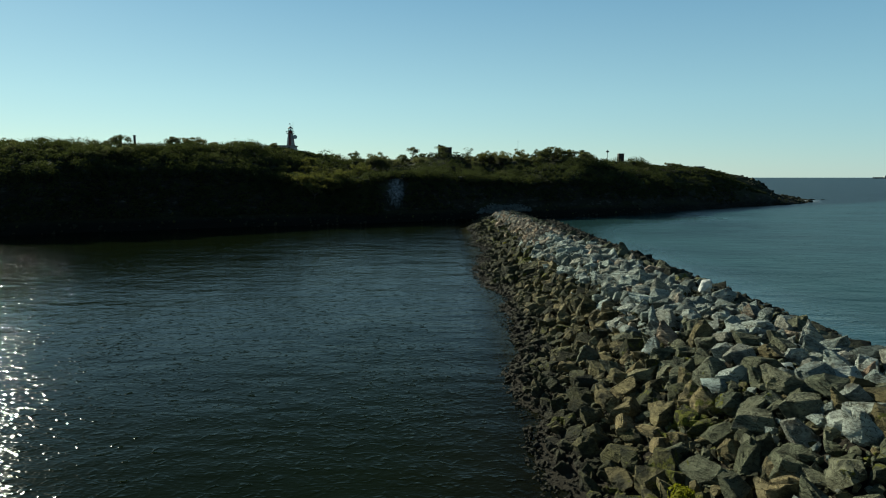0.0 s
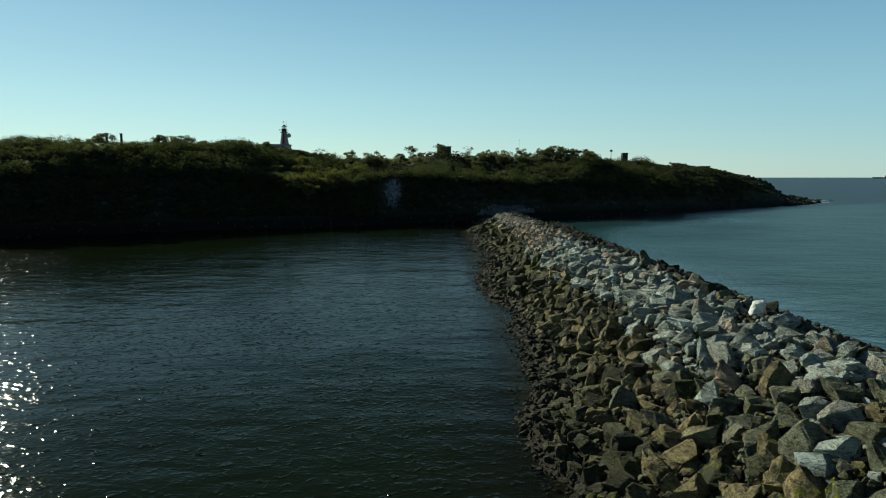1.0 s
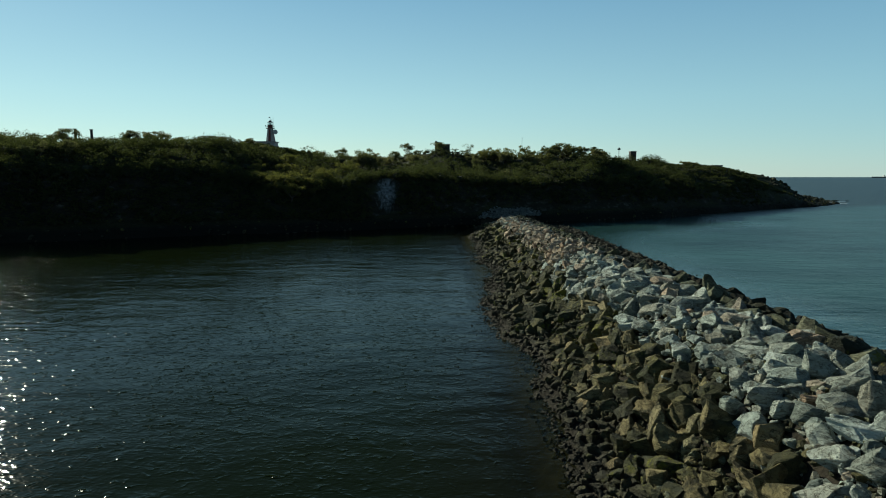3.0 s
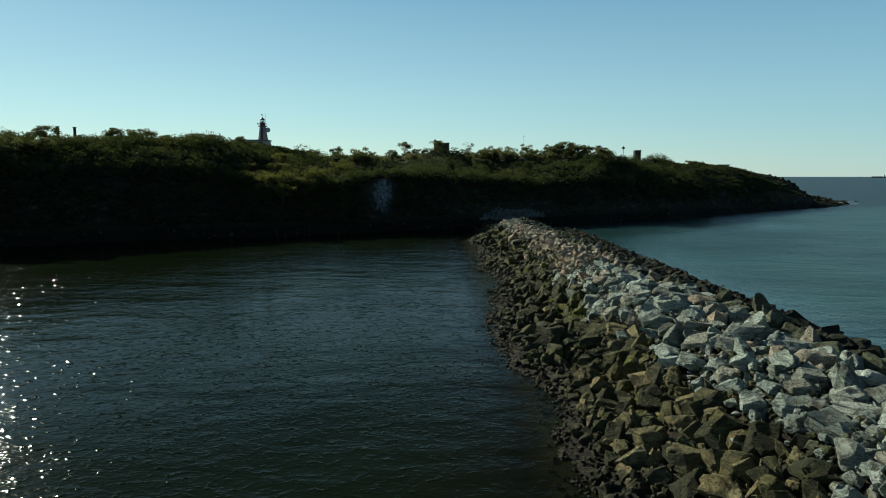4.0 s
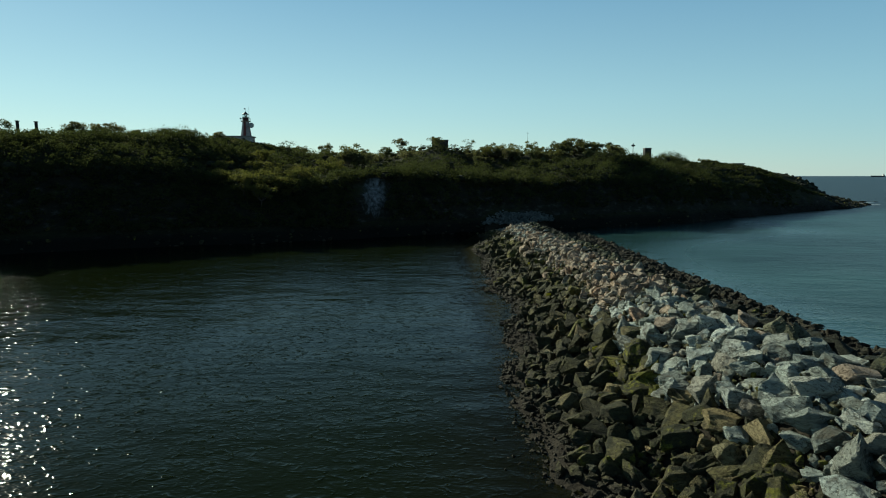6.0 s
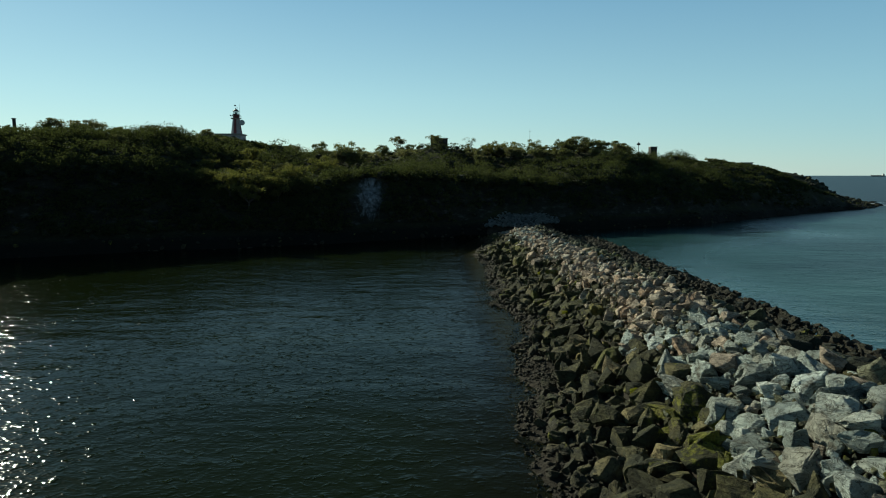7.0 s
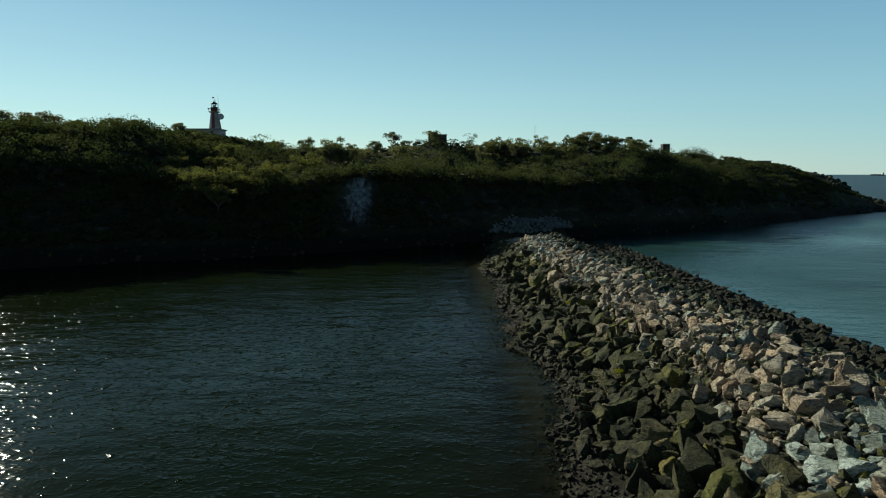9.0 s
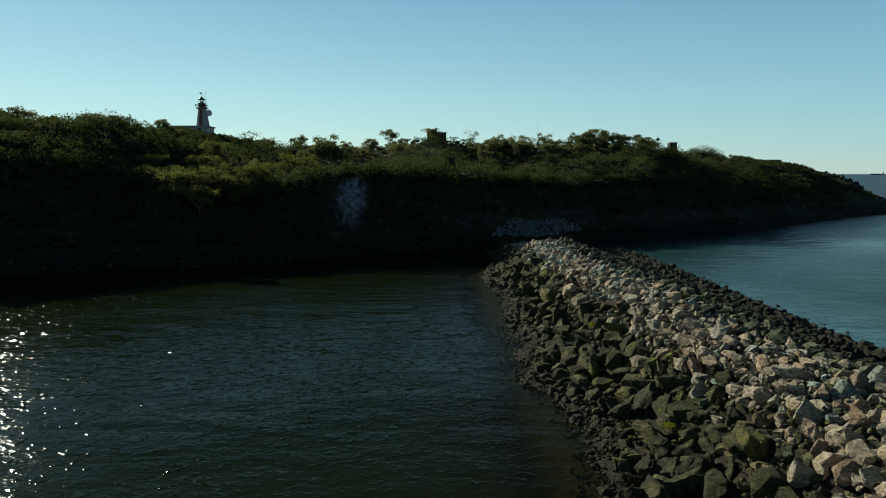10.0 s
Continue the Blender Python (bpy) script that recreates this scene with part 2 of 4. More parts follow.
def ground_material():
    m = Mat("headland_soil_and_rock", 0.95, spec=0.2)
    n = m.node("ShaderNodeSeparateXYZ")
    m.put(n.inputs[0], m.node("ShaderNodeNewGeometry").outputs["True Normal"])
    flat = m.steps(n.outputs[2], 0.62, 0.86)
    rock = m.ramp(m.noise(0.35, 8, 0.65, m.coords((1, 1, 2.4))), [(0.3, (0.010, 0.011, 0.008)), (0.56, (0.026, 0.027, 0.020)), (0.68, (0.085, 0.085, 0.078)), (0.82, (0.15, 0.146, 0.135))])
    soil = m.ramp(m.noise(0.5, 6, 0.6), [(0.3, (0.018, 0.021, 0.008)), (0.6, (0.034, 0.037, 0.014)), (0.85, (0.058, 0.056, 0.024))])
    base = m.mix(flat, rock, soil)
    # A bare pale slip in the cliff
    d = m.node("ShaderNodeVectorMath")
    d.operation = "DISTANCE"
    m.put(d.inputs[0], m.coords((1.35, 0.5, 0.65)))
    d.inputs[1].default_value = (-16.6 * 1.35, 211 * 0.5, 9.7 * 0.65)
    slip = m.steps(m.math("ADD", d.outputs["Value"], m.math("MULTIPLY", m.noise(0.32, 8, 0.75, m.coords((1.6, 1, 0.5)), 1.2), 12.0)), 10.8, 7.4)
    slip = m.math("MULTIPLY", slip, m.math("SUBTRACT", 1.0, m.math("MULTIPLY", flat, 0.3)))
    base = m.mix(slip, base, m.ramp(m.noise(0.9, 6, 0.7), [(0.36, (0.05, 0.054, 0.058)), (0.64, (0.30, 0.335, 0.37))]))
    # Wet foot of the cliff; its shade is put into the near-black too
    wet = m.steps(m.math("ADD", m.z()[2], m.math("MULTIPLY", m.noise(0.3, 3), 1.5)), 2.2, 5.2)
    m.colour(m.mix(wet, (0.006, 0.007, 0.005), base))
    m.bump(m.math("ADD", m.noise(0.6, 8, 0.7), m.math("MULTIPLY", m.noise(3, 4), 0.2)), 0.8)
    return m.m


def leaf_material(name, stops):
    m = Mat(name, 0.75, spec=0.12)
    c = m.ramp(m.math("FRACT", m.math("ADD", m.node("ShaderNodeObjectInfo").outputs["Random"], m.math("MULTIPLY", m.noise(0.25, 3), 1.0))), stops)
    c = m.mix(0.6, c, m.ramp(m.noise(2.5, 3), [(0.3, (0.35, 0.35, 0.35)), (0.7, (0.65, 0.65, 0.65))]), "OVERLAY")
    m.colour(c)
    # Thin leaves let some light through
    tr = m.node("ShaderNodeBsdfTranslucent")
    m.put(tr.inputs["Color"], m.mix(1.0, c, (1.35, 1.35, 0.85), "MULTIPLY"))
    mx = m.node("ShaderNodeMixShader", Fac=0.45)
    m.put(mx.inputs[1], m.b.outputs[0])
    m.put(mx.inputs[2], tr.outputs[0])
    m.put(m.t.nodes["Material Output"].inputs["Surface"], mx.outputs[0])
    return m.m


def plain(name, col, rough=0.7, metal=0.0, var=0.25, scale=1.5):
    m = Mat(name, rough, metal)
    lo, hi = tuple(c * (1 - var) for c in col), tuple(min(1, c * (1 + var)) for c in col)
    m.colour(m.ramp(m.noise(scale, 6, 0.65), [(0.3, lo), (0.7, hi)]))
    m.bump(m.noise(scale * 6, 4), 0.02, 0.5)
    return m.m


ROCK_WHITE = plain("whitish_rock", (0.52, 0.52, 0.49), 0.85, 0.0, 0.25, 1.6)
WEED = leaf_material("weed_leaves", [(0.0, (0.16, 0.17, 0.015)), (1.0, (0.22, 0.21, 0.02))])
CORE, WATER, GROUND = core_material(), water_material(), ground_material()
LEAF = leaf_material("tree_leaves", [(0.0, (0.070, 0.080, 0.038)), (0.35, (0.112, 0.120, 0.062)), (0.6, (0.142, 0.140, 0.080)), (0.8, (0.094, 0.102, 0.050)), (1.0, (0.155, 0.138, 0.085))])
# Darker copy of the tree leaves, with the slopes' shade in its colour
LEAF_SCRUB = leaf_material("scrub_leaves_with_shade", [(0.0, (0.036, 0.045, 0.019)), (0.35, (0.056, 0.066, 0.028)), (0.6, (0.076, 0.078, 0.035)), (0.8, (0.051, 0.060, 0.027)), (1.0, (0.086, 0.077, 0.043))])
# Brighter, yellower leaves: the low sun on the crowns is put into the colour
LEAF_SUN_TINT = leaf_material("sun_tinted_yellow_leaves", [(0.0, (0.102, 0.11, 0.036)), (0.5, (0.130, 0.128, 0.046)), (1.0, (0.094, 0.10, 0.036))])
# Near-black filler for bush insides; their shade is put into this colour
BUSH_INNER_SHADE = plain("painted_inner_bush_shade", (0.02, 0.024, 0.012), 0.95)
BARK = plain("grey_bark", (0.10, 0.085, 0.07), 0.9)
WHITE = plain("weathered_white_paint", (0.40, 0.36, 0.35), 0.7)
RED = plain("faded_red_paint", (0.17, 0.04, 0.038), 0.65)
DARK_METAL = plain("dark_painted_metal", (0.05, 0.045, 0.045), 0.5, 0.4)
DISH = plain("grey_dish_paint", (0.42, 0.43, 0.43), 0.5)
CONCRETE = plain("stained_concrete", (0.30, 0.28, 0.25), 0.9)
DARK_STONE = plain("dark_masonry", (0.028, 0.025, 0.023), 0.9)
GLASS_M = Mat("lantern_glass", 0.05)
GLASS_M.colour((0.9, 0.95, 0.95))
GLASS_M.b.inputs["Transmission Weight"].default_value = 1.0
GLASS_M.b.inputs["IOR"].default_value = 1.03
GLASS = GLASS_M.m
SHIP_HULL = plain("dark_hull_paint", (0.06, 0.06, 0.07), 0.6, 0, 0.2, 0.05)
SHIP_WHITE = plain("ship_white_paint", (0.55, 0.55, 0.53), 0.6, 0, 0.2, 0.05)
FOAM = plain("sea_foam", (0.75, 0.78, 0.78), 0.8)


# ---- building helpers ----
def mesh_object(name, verts, faces, mat, parent=None, smooth=False):
    """One mesh object from arrays of vertices and equal-sided faces."""
    verts, faces = np.asarray(verts, np.float32), np.asarray(faces, np.int32)
    me = bpy.data.meshes.new(name)
    k = faces.shape[1]
    me.vertices.add(len(verts))
    me.vertices.foreach_set("co", verts.ravel())
    me.loops.add(faces.size)
    me.loops.foreach_set("vertex_index", faces.ravel())
    me.polygons.add(len(faces))
    me.polygons.foreach_set("loop_start", np.arange(0, faces.size, k, dtype=np.int32))
    me.polygons.foreach_set("use_smooth", np.full(len(faces), smooth))
    me.update(calc_edges=True)
    for m in mat if isinstance(mat, (list, tuple)) else [mat]:
        me.materials.append(m)
    ob = new(name, me)
    ob.parent = parent
    return ob


def part(name, bm, material, parent=None, label=""):
    me = bpy.data.meshes.new(name)
    bmesh.ops.recalc_face_normals(bm, faces=bm.faces[:])
    bm.to_mesh(me)
    bm.free()
    me.materials.append(material)
    ob = new(name, me)
    ob.parent = parent
    return tagged(ob, label) if label else ob


def add_box(bm, size, at, bevel=0.0, rz=0.0, taper=1.0):
    made = bmesh.ops.create_cube(bm, size=1.0)["verts"]
    for v in made:
        k = taper if v.co.z > 0 else 1.0
        v.co = Vector((v.co.x * size[0] * k, v.co.y * size[1] * k, v.co.z * size[2]))
    if bevel:
        edges = list({e for v in made for e in v.link_edges})
        made = [v for v in bmesh.ops.bevel(bm, geom=edges, offset=bevel, segments=2, affect="EDGES")["verts"]]
    bmesh.ops.transform(bm, matrix=pose(*at, 0, 0, rz), verts=made)
    return bm


def add_tube(bm, a, b, r0, r1, sides=10, caps=True):
    a, b = Vector(a), Vector(b)
    m = (b - a).to_track_quat("Z", "Y").to_matrix().to_4x4()
    m.translation = (a + b) / 2
    bmesh.ops.create_cone(bm, cap_ends=caps, segments=sides, radius1=r0, radius2=r1, depth=(b - a).length, matrix=m)
    return bm


def box(name, size, at, mat, parent, bevel=0.03, rz=0.0, label="", taper=1.0):
    return part(name, add_box(bmesh.new(), size, at, bevel, rz, taper), mat, parent, label)


def tube(name, a, b, r0, r1, mat, parent, sides=12, label=""):
    return part(name, add_tube(bmesh.new(), a, b, r0, r1, sides), mat, parent, label)


def empty(name, at, label, category, group="", kind=""):
    ob = new(name)
    ob.empty_display_size = 0.5
    ob.location = at
    return tagged(ob, label, category, group, kind)


# ---- the headland ----
SHORE = ([-420, -250, -170, -110, -65, -20, 10, 35, 50, 75, 105, 148, 188, 212, 229, 234], [70, 105, 130, 157, 180, 197, 214, 226, 231, 243, 262, 295, 322, 345, 380, 384])
RIDGE_Y = ([-420, -154, -103, -85, -69, -44, -26, -13, 0, 23, 45, 68, 90, 105, 139, 155, 167, 177, 194, 200, 212, 222, 234], [190, 205, 212, 248, 269, 264, 264, 270, 278, 283, 286, 292, 326, 347, 356, 360, 366, 370, 368, 366, 372, 380, 387])
RIDGE_Z = ([-420, -154, -136, -105, -85, -78, -69, -59, -44, -26, -13, -1, 23, 45, 68, 90, 107, 129, 139, 155, 167, 177, 186, 193, 197, 200, 203, 210, 220, 229, 234], [26, 24.5, 23.5, 23.5, 25.0, 25.6, 27.3, 25, 21.9, 20.7, 23.5, 25.2, 22.2, 24.4, 23.4, 21.4, 22.2, 20.8, 21.4, 19.6, 18.3, 17.0, 15.0, 12.2, 8.6, 5.4, 4.2, 3.6, 2.8, 1.4, 0.4])
PROFILE_V = [-0.15, -0.02, 0.0, 0.03, 0.07, 0.14, 0.21, 0.34, 0.5, 0.62, 0.8, 1.0, 1.15, 1.6, 2.2]
BENCH = [-0.35, -0.06, 0.0, 0.11, 0.15, 0.40, 0.54, 0.58, 0.68, 0.73, 0.9, 1.0, 0.97, 0.86, -0.1]      # with a bench half-way up
STEEP = [-0.35, -0.06, 0.0, 0.11, 0.15, 0.38, 0.57, 0.78, 0.90, 0.94, 0.98, 1.0, 0.97, 0.86, -0.1]      # the wooded western slope
CAPE = [-0.35, -0.06, 0.0, 0.08, 0.11, 0.18, 0.24, 0.33, 0.45, 0.58, 0.8, 1.0, 0.97, 0.86, -0.1]       # hollow towards the point
EVEN = [-0.35, -0.06, 0.0, 0.11, 0.15, 0.36, 0.50, 0.67, 0.80, 0.86, 0.95, 1.0, 0.97, 0.86, -0.1]       # the seaward slope


def profile(x, v):
    west, east, cape = max(0.0, min(1.0, (-48 - x) / 26)), max(0.0, min(1.0, (x - 30) / 30)), max(0.0, min(1.0, (x - 150) / 32))
    shares = ((1 - west - east, BENCH), (west, STEEP), (east * (1 - cape), EVEN), (east * cape, CAPE))
    return sum(k * float(np.interp(v, PROFILE_V, p)) for k, p in shares)



def lump(x, y, s, seed=0.0):
    return noise.noise(Vector((x / s, y / s, seed)))


def shore_y(x):
    return float(np.interp(x, *SHORE)) + 3.0 * lump(x, 0, 18, 3.1) + 1.5 * lump(x, 0, 6, 7.7)


def ground_z(x, v):
    """The headland's height: x along the coast, v from the waterline (0) to the ridge (1)."""
    ys, yr, zr = shore_y(x), float(np.interp(x, *RIDGE_Y)), float(np.interp(x, *RIDGE_Z))
    y = ys + v * (yr - ys)
    z = zr * profile(x, v)
    rough = min(1.0, max(0.0, v * 5)) * min(1.0, zr / 12) * (0.35 if abs(v - 1) < 0.12 else 1.0)
    if -88 < x < -54 and v > 0.5:
        rough *= 0.2
    z += rough * (2.2 * lump(x, y, 22, 1.3) + 1.2 * lump(x, y, 9, 5.2))
    z += 2.4 * math.exp(-((x + 16.8) / 6.0) ** 2) * max(0.0, 1 - abs(v - 0.24) / 0.16)
    crag = max(0.0, 1 - abs(v - 0.16) / 0.16) * min(1.0, zr / 12)
    y += crag * (4.0 * lump(x, z * 0.6, 9, 2.2) + 2.0 * lump(x, z, 3.5, 8.8))
    return Vector((x, y, z))


def headland():
    xs = np.arange(-420, 234.1, 2.0)
    vs = np.concatenate([np.linspace(-0.12, 0.4, 40), np.linspace(0.42, 1.1, 26), np.linspace(1.16, 2.2, 10)])
    verts = [ground_z(float(x), float(v)) for x in xs for v in vs]
    n = len(vs)
    i, j = np.meshgrid(np.arange(len(xs) - 1), np.arange(n - 1), indexing="ij")
    a = (i * n + j).ravel()
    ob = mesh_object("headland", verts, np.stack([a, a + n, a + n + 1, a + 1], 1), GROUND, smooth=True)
    return tagged(ob, "steep rocky headland with dry soil and a pale bare slip", "headland", kind="structure")


headland()


# ---- water ----
def water():
    s = 9000.0
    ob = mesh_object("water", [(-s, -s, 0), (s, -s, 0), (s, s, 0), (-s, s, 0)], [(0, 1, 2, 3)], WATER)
    return tagged(ob, "dark rippled sea water, teal beyond the breakwater", "sea", kind="structure")


water()


def seabed():
    s = 9000.0
    ob = mesh_object("ground", [(-s, -s, -9), (s, -s, -9), (s, s, -9), (-s, s, -9)], [(0, 1, 2, 3)], CORE)
    return tagged(ob, "dark sandy seabed under the water", "seabed", kind="structure")


seabed()

# ---- the breakwater ----
rng = np.random.default_rng(11)
BW_Y0, BW_Y1 = -10.0, 207.0
SECTION_X = [0.0, 4.0, 6.3, 8.6, 10.6, 12.0, 13.8, 15.6, 17.2, 19.0, 24.2, 26.2, 29.0, 38.6, 43.0]
SECTION_Z = [-2.2, -0.55, -0.02, 0.35, 0.75, 1.3, 2.5, 3.75, 4.65, 4.95, 4.95, 4.45, 3.1, -0.1, -1.6]
FOOT = ([-10, 28, 38, 45, 47.5, 50, 58, 63, 68, 76, 79, 81.5, 82.8, 95, 100, 106, 115, 118, 127, 129.5, 132, 135, 140, 150, 166, 172, 178, 183, 190, 222], [5.2, 5.2, 5.4, 5.1, 5.8, 6.9, 7.7, 7.0, 7.4, 8.2, 7.4, 6.9, 5.3, 5.3, 5.7, 6.7, 6.9, 8.4, 8.9, 8.3, 6.7, 6.6, 7.0, 7.9, 8.0, 7.7, 7.2, 8.2, 10.5, 12])


def section(x, y):
    """The mound's height across the breakwater, before the rocks."""
    foot = float(np.interp(y, *FOOT)) + 0.4 * lump(0, y, 3.0, 5.5) - 6.3
    z = float(np.interp(x - foot * max(0.0, min(1.0, (17.0 - x) / 9.0)), SECTION_X, SECTION_Z))
    z += 0.6 * max(0.0, min(1.0, (50 - y) / 8)) * max(0.0, 1 - abs(x - 10.5) / 4.0)
    if x > 22.5:
        z -= 1.7 * max(0.0, min(1.0, (y - 80) / 30)) * min(1.0, (x - 22.5) / 3) * min(1.0, max(0.0, (38 - x) / 6))
    if z > 0:
        z *= 1 - 0.17 * max(0.0, min(1.0, (y - 148) / 40)) - 0.5 * max(0.0, min(1.0, (y - 188) / 14))
    return z + 0.25 * lump(x, y, 4.0, 9.1)


def cut_stone(r):
    """The corners of a quarried block: a few jittered box sides and random cuts."""
    axes = np.concatenate([np.eye(3), -np.eye(3)]) + r.normal(0, 0.3, (6, 3))
    cuts = np.concatenate([axes, r.normal(size=(int(r.integers(7, 15)), 3))])
    cuts /= np.linalg.norm(cuts, axis=1)[:, None]
    depth = np.concatenate([r.uniform(0.76, 1.0, 6), r.uniform(0.76, 1.04, len(cuts) - 6)])
    pts = []
    for i, j, k in itertools.combinations(range(len(cuts)), 3):
        m = cuts[[i, j, k]]
        if abs(np.linalg.det(m)) > 0.05:
            p = np.linalg.solve(m, depth[[i, j, k]])
            if (cuts @ p - depth).max() < 1e-6:
                pts.append(p)
    return np.array(pts)


def boulder_shape(level, seed):
    """A quarried block with flat broken faces, worn edges and chips."""
    r = np.random.default_rng(seed)
    bm = bmesh.new()
    for p in cut_stone(r):
        bm.verts.new(p)
    bmesh.ops.remove_doubles(bm, verts=bm.verts[:], dist=0.06)
    out = bmesh.ops.convex_hull(bm, input=bm.verts[:])
    bmesh.ops.delete(bm, geom=list({g for g in out["geom_interior"] + out["geom_unused"] if isinstance(g, bmesh.types.BMVert)}), context="VERTS")
    bmesh.ops.dissolve_limit(bm, angle_limit=0.06, verts=bm.verts[:], edges=bm.edges[:])
    if level >= 1:
        bmesh.ops.bevel(bm, geom=bm.edges[:], offset=0.05 if level == 1 else 0.09, segments=1, affect="EDGES", clamp_overlap=True)
    bmesh.ops.triangulate(bm, faces=bm.faces[:])
    for _ in range(max(0, level - 1)):
        long = [e for e in bm.edges if e.calc_length() > (0.5 if level == 2 else 0.3)]
        bmesh.ops.subdivide_edges(bm, edges=long, cuts=1)
        bmesh.ops.triangulate(bm, faces=bm.faces[:])
    v = np.array([p.co[:] for p in bm.verts])
    bm.verts.index_update()
    f = np.array([[q.index for q in p.verts] for p in bm.faces])
    bm.free()
    knobs = np.array([noise.noise(Vector(p) * 1.7 + Vector((seed, 0, 0))) * 0.09 - max(0.0, noise.noise(Vector(p) * 2.4 + Vector((0, 0, seed))) - 0.08) * 0.34 + noise.noise(Vector(p) * 5.0 + Vector((0, seed, 0))) * 0.06 for p in v])
    v *= 1 + knobs[:, None]
    v *= np.array([1.0, r.uniform(0.58, 0.95), r.uniform(0.5, 0.84)])
    return v / np.abs(v).max(), f


SHAPES = {n: [boulder_shape(n, 100 * n + k) for k in range(28)] for n in (0, 1, 2, 3)}


def turns(n, r, lean=0.5):
    """Random rotation matrices: free about z, leaning a little."""
    a, b, c = r.uniform(0, 2 * np.pi, n), r.normal(0, lean, n), r.normal(0, lean, n)
    ca, sa, cb, sb, cc, sc = np.cos(a), np.sin(a), np.cos(b), np.sin(b), np.cos(c), np.sin(c)
    o, l = np.zeros(n), np.ones(n)
    rz = np.stack([ca, -sa, o, sa, ca, o, o, o, l], 1).reshape(-1, 3, 3)
    rx = np.stack([l, o, o, o, cb, -sb, o, sb, cb], 1).reshape(-1, 3, 3)
    ry = np.stack([cc, o, sc, o, l, o, -sc, o, cc], 1).reshape(-1, 3, 3)
    return rz @ rx @ ry


def scatter(x0, x1, y0, y1, r_lo, r_hi, tries, overlap, r, skew=1.0, limit=None):
    """Points with radii on the plan that keep their distance from each other."""
    cell, grid, out = r_hi * 2, {}, []
    px, py = r.uniform(x0, x1, tries), r.uniform(y0, y1, tries)
    rad = np.sort(r_lo + (r_hi - r_lo) * r.uniform(0, 1, tries) ** skew)[::-1]
    for x, y, q in zip(px, py, rad):
        if limit and q > limit(x, y):
            continue
        i, j = int(x // cell), int(y // cell)
        if all((x - a) ** 2 + (y - b) ** 2 > (overlap * (q + c)) ** 2 for di in (-1, 0, 1) for dj in (-1, 0, 1) for a, b, c in grid.get((i + di, j + dj), ())):
            grid.setdefault((i, j), []).append((x, y, q))
            out.append((x, y, q))
    return np.array(out)


def joined_rocks(name, spots, level, sink, mats, pick, parent, r, lean=0.5, height=section):
    """Many rocks in one mesh of loose pieces."""
    verts, faces, which, base = [], [], [], 0
    rot = turns(len(spots), r, lean)
    for k, (x, y, q) in enumerate(spots):
        v, f = SHAPES[level][int(r.integers(28))]
        verts.append((v * q) @ rot[k].T + (x, y, height(x, y) + q * (sink + float(r.normal(0, 0.16)))))
        faces.append(f + base)
        which.append(np.full(len(f), pick(x, y, r), np.int32))
        base += len(v)
    ob = mesh_object(name, np.concatenate(verts), np.concatenate(faces), mats, parent)
    ob.data.polygons.foreach_set("material_index", np.concatenate(which))
    return tagged(ob, kind="stuff")


# Where the brown harbour slope gives way to the pale crest
PALE_EDGE = ([0, 55, 63, 69, 75, 78, 82, 87, 100, 104.4, 108, 112, 119, 128, 151, 179], [14.6, 14.6, 15.5, 14.9, 15.2, 15.8, 15.1, 13.9, 14.4, 13.4, 14.5, 15.2, 15.6, 15.2, 15.3, 15.3])
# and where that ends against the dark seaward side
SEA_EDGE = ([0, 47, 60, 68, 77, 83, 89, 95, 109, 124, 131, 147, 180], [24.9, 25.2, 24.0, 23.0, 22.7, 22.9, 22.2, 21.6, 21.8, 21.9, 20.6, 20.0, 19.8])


def rock_kind(x, y, r):
    """Which stone lies where: brown on the harbour slope, pale on the crest, dark on the sea slope."""
    edge = float(np.interp(y, *PALE_EDGE)) + 0.4 * lump(0, y, 6, 4.4) + float(r.normal(0, 0.55))
    near = max(0.0, min(1.0, (45 - y) / 6))
    if x < edge or (x < 22.5 and r.uniform() < near * (0.72 - 0.5 * max(0.0, min(1.0, (x - 17) / 4)))):
        tan = (0.08 + 0.44 * max(0.0, min(1.0, (92 - y) / 20))) * max(0.0, min(1.0, (x - 8.0) / 3))
        if x > 14.5 and near:
            return 4 if r.uniform() < 0.12 else 5
        if 11.2 < x < 14.8 and y > 86 and r.uniform() < 0.08:
            return 6
        return 4 if r.uniform() < tan else 5 if x > 11 and r.uniform() < 0.6 * near else 2
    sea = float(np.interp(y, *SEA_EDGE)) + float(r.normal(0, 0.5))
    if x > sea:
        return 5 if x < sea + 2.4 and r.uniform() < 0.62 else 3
    warm = 0.82 * max(0.0, min(1.0, (y - 103) / 4)) * max(0.6, min(1.0, (176 - y) / 14)) + 0.07
    return 1 if r.uniform() < warm + 0.25 * lump(0, y, 20, 6.6) * (y > 107) else 0


breakwater = empty("breakwater", (0, 0, 0), "long rubble-mound breakwater of pale and brown quarried boulders", "breakwater")
ROCKS = [ROCK_CREST, ROCK_WARM, ROCK_SLOPE, ROCK_LEE, ROCK_TAN, ROCK_OLIVE, ROCK_LICHEN]


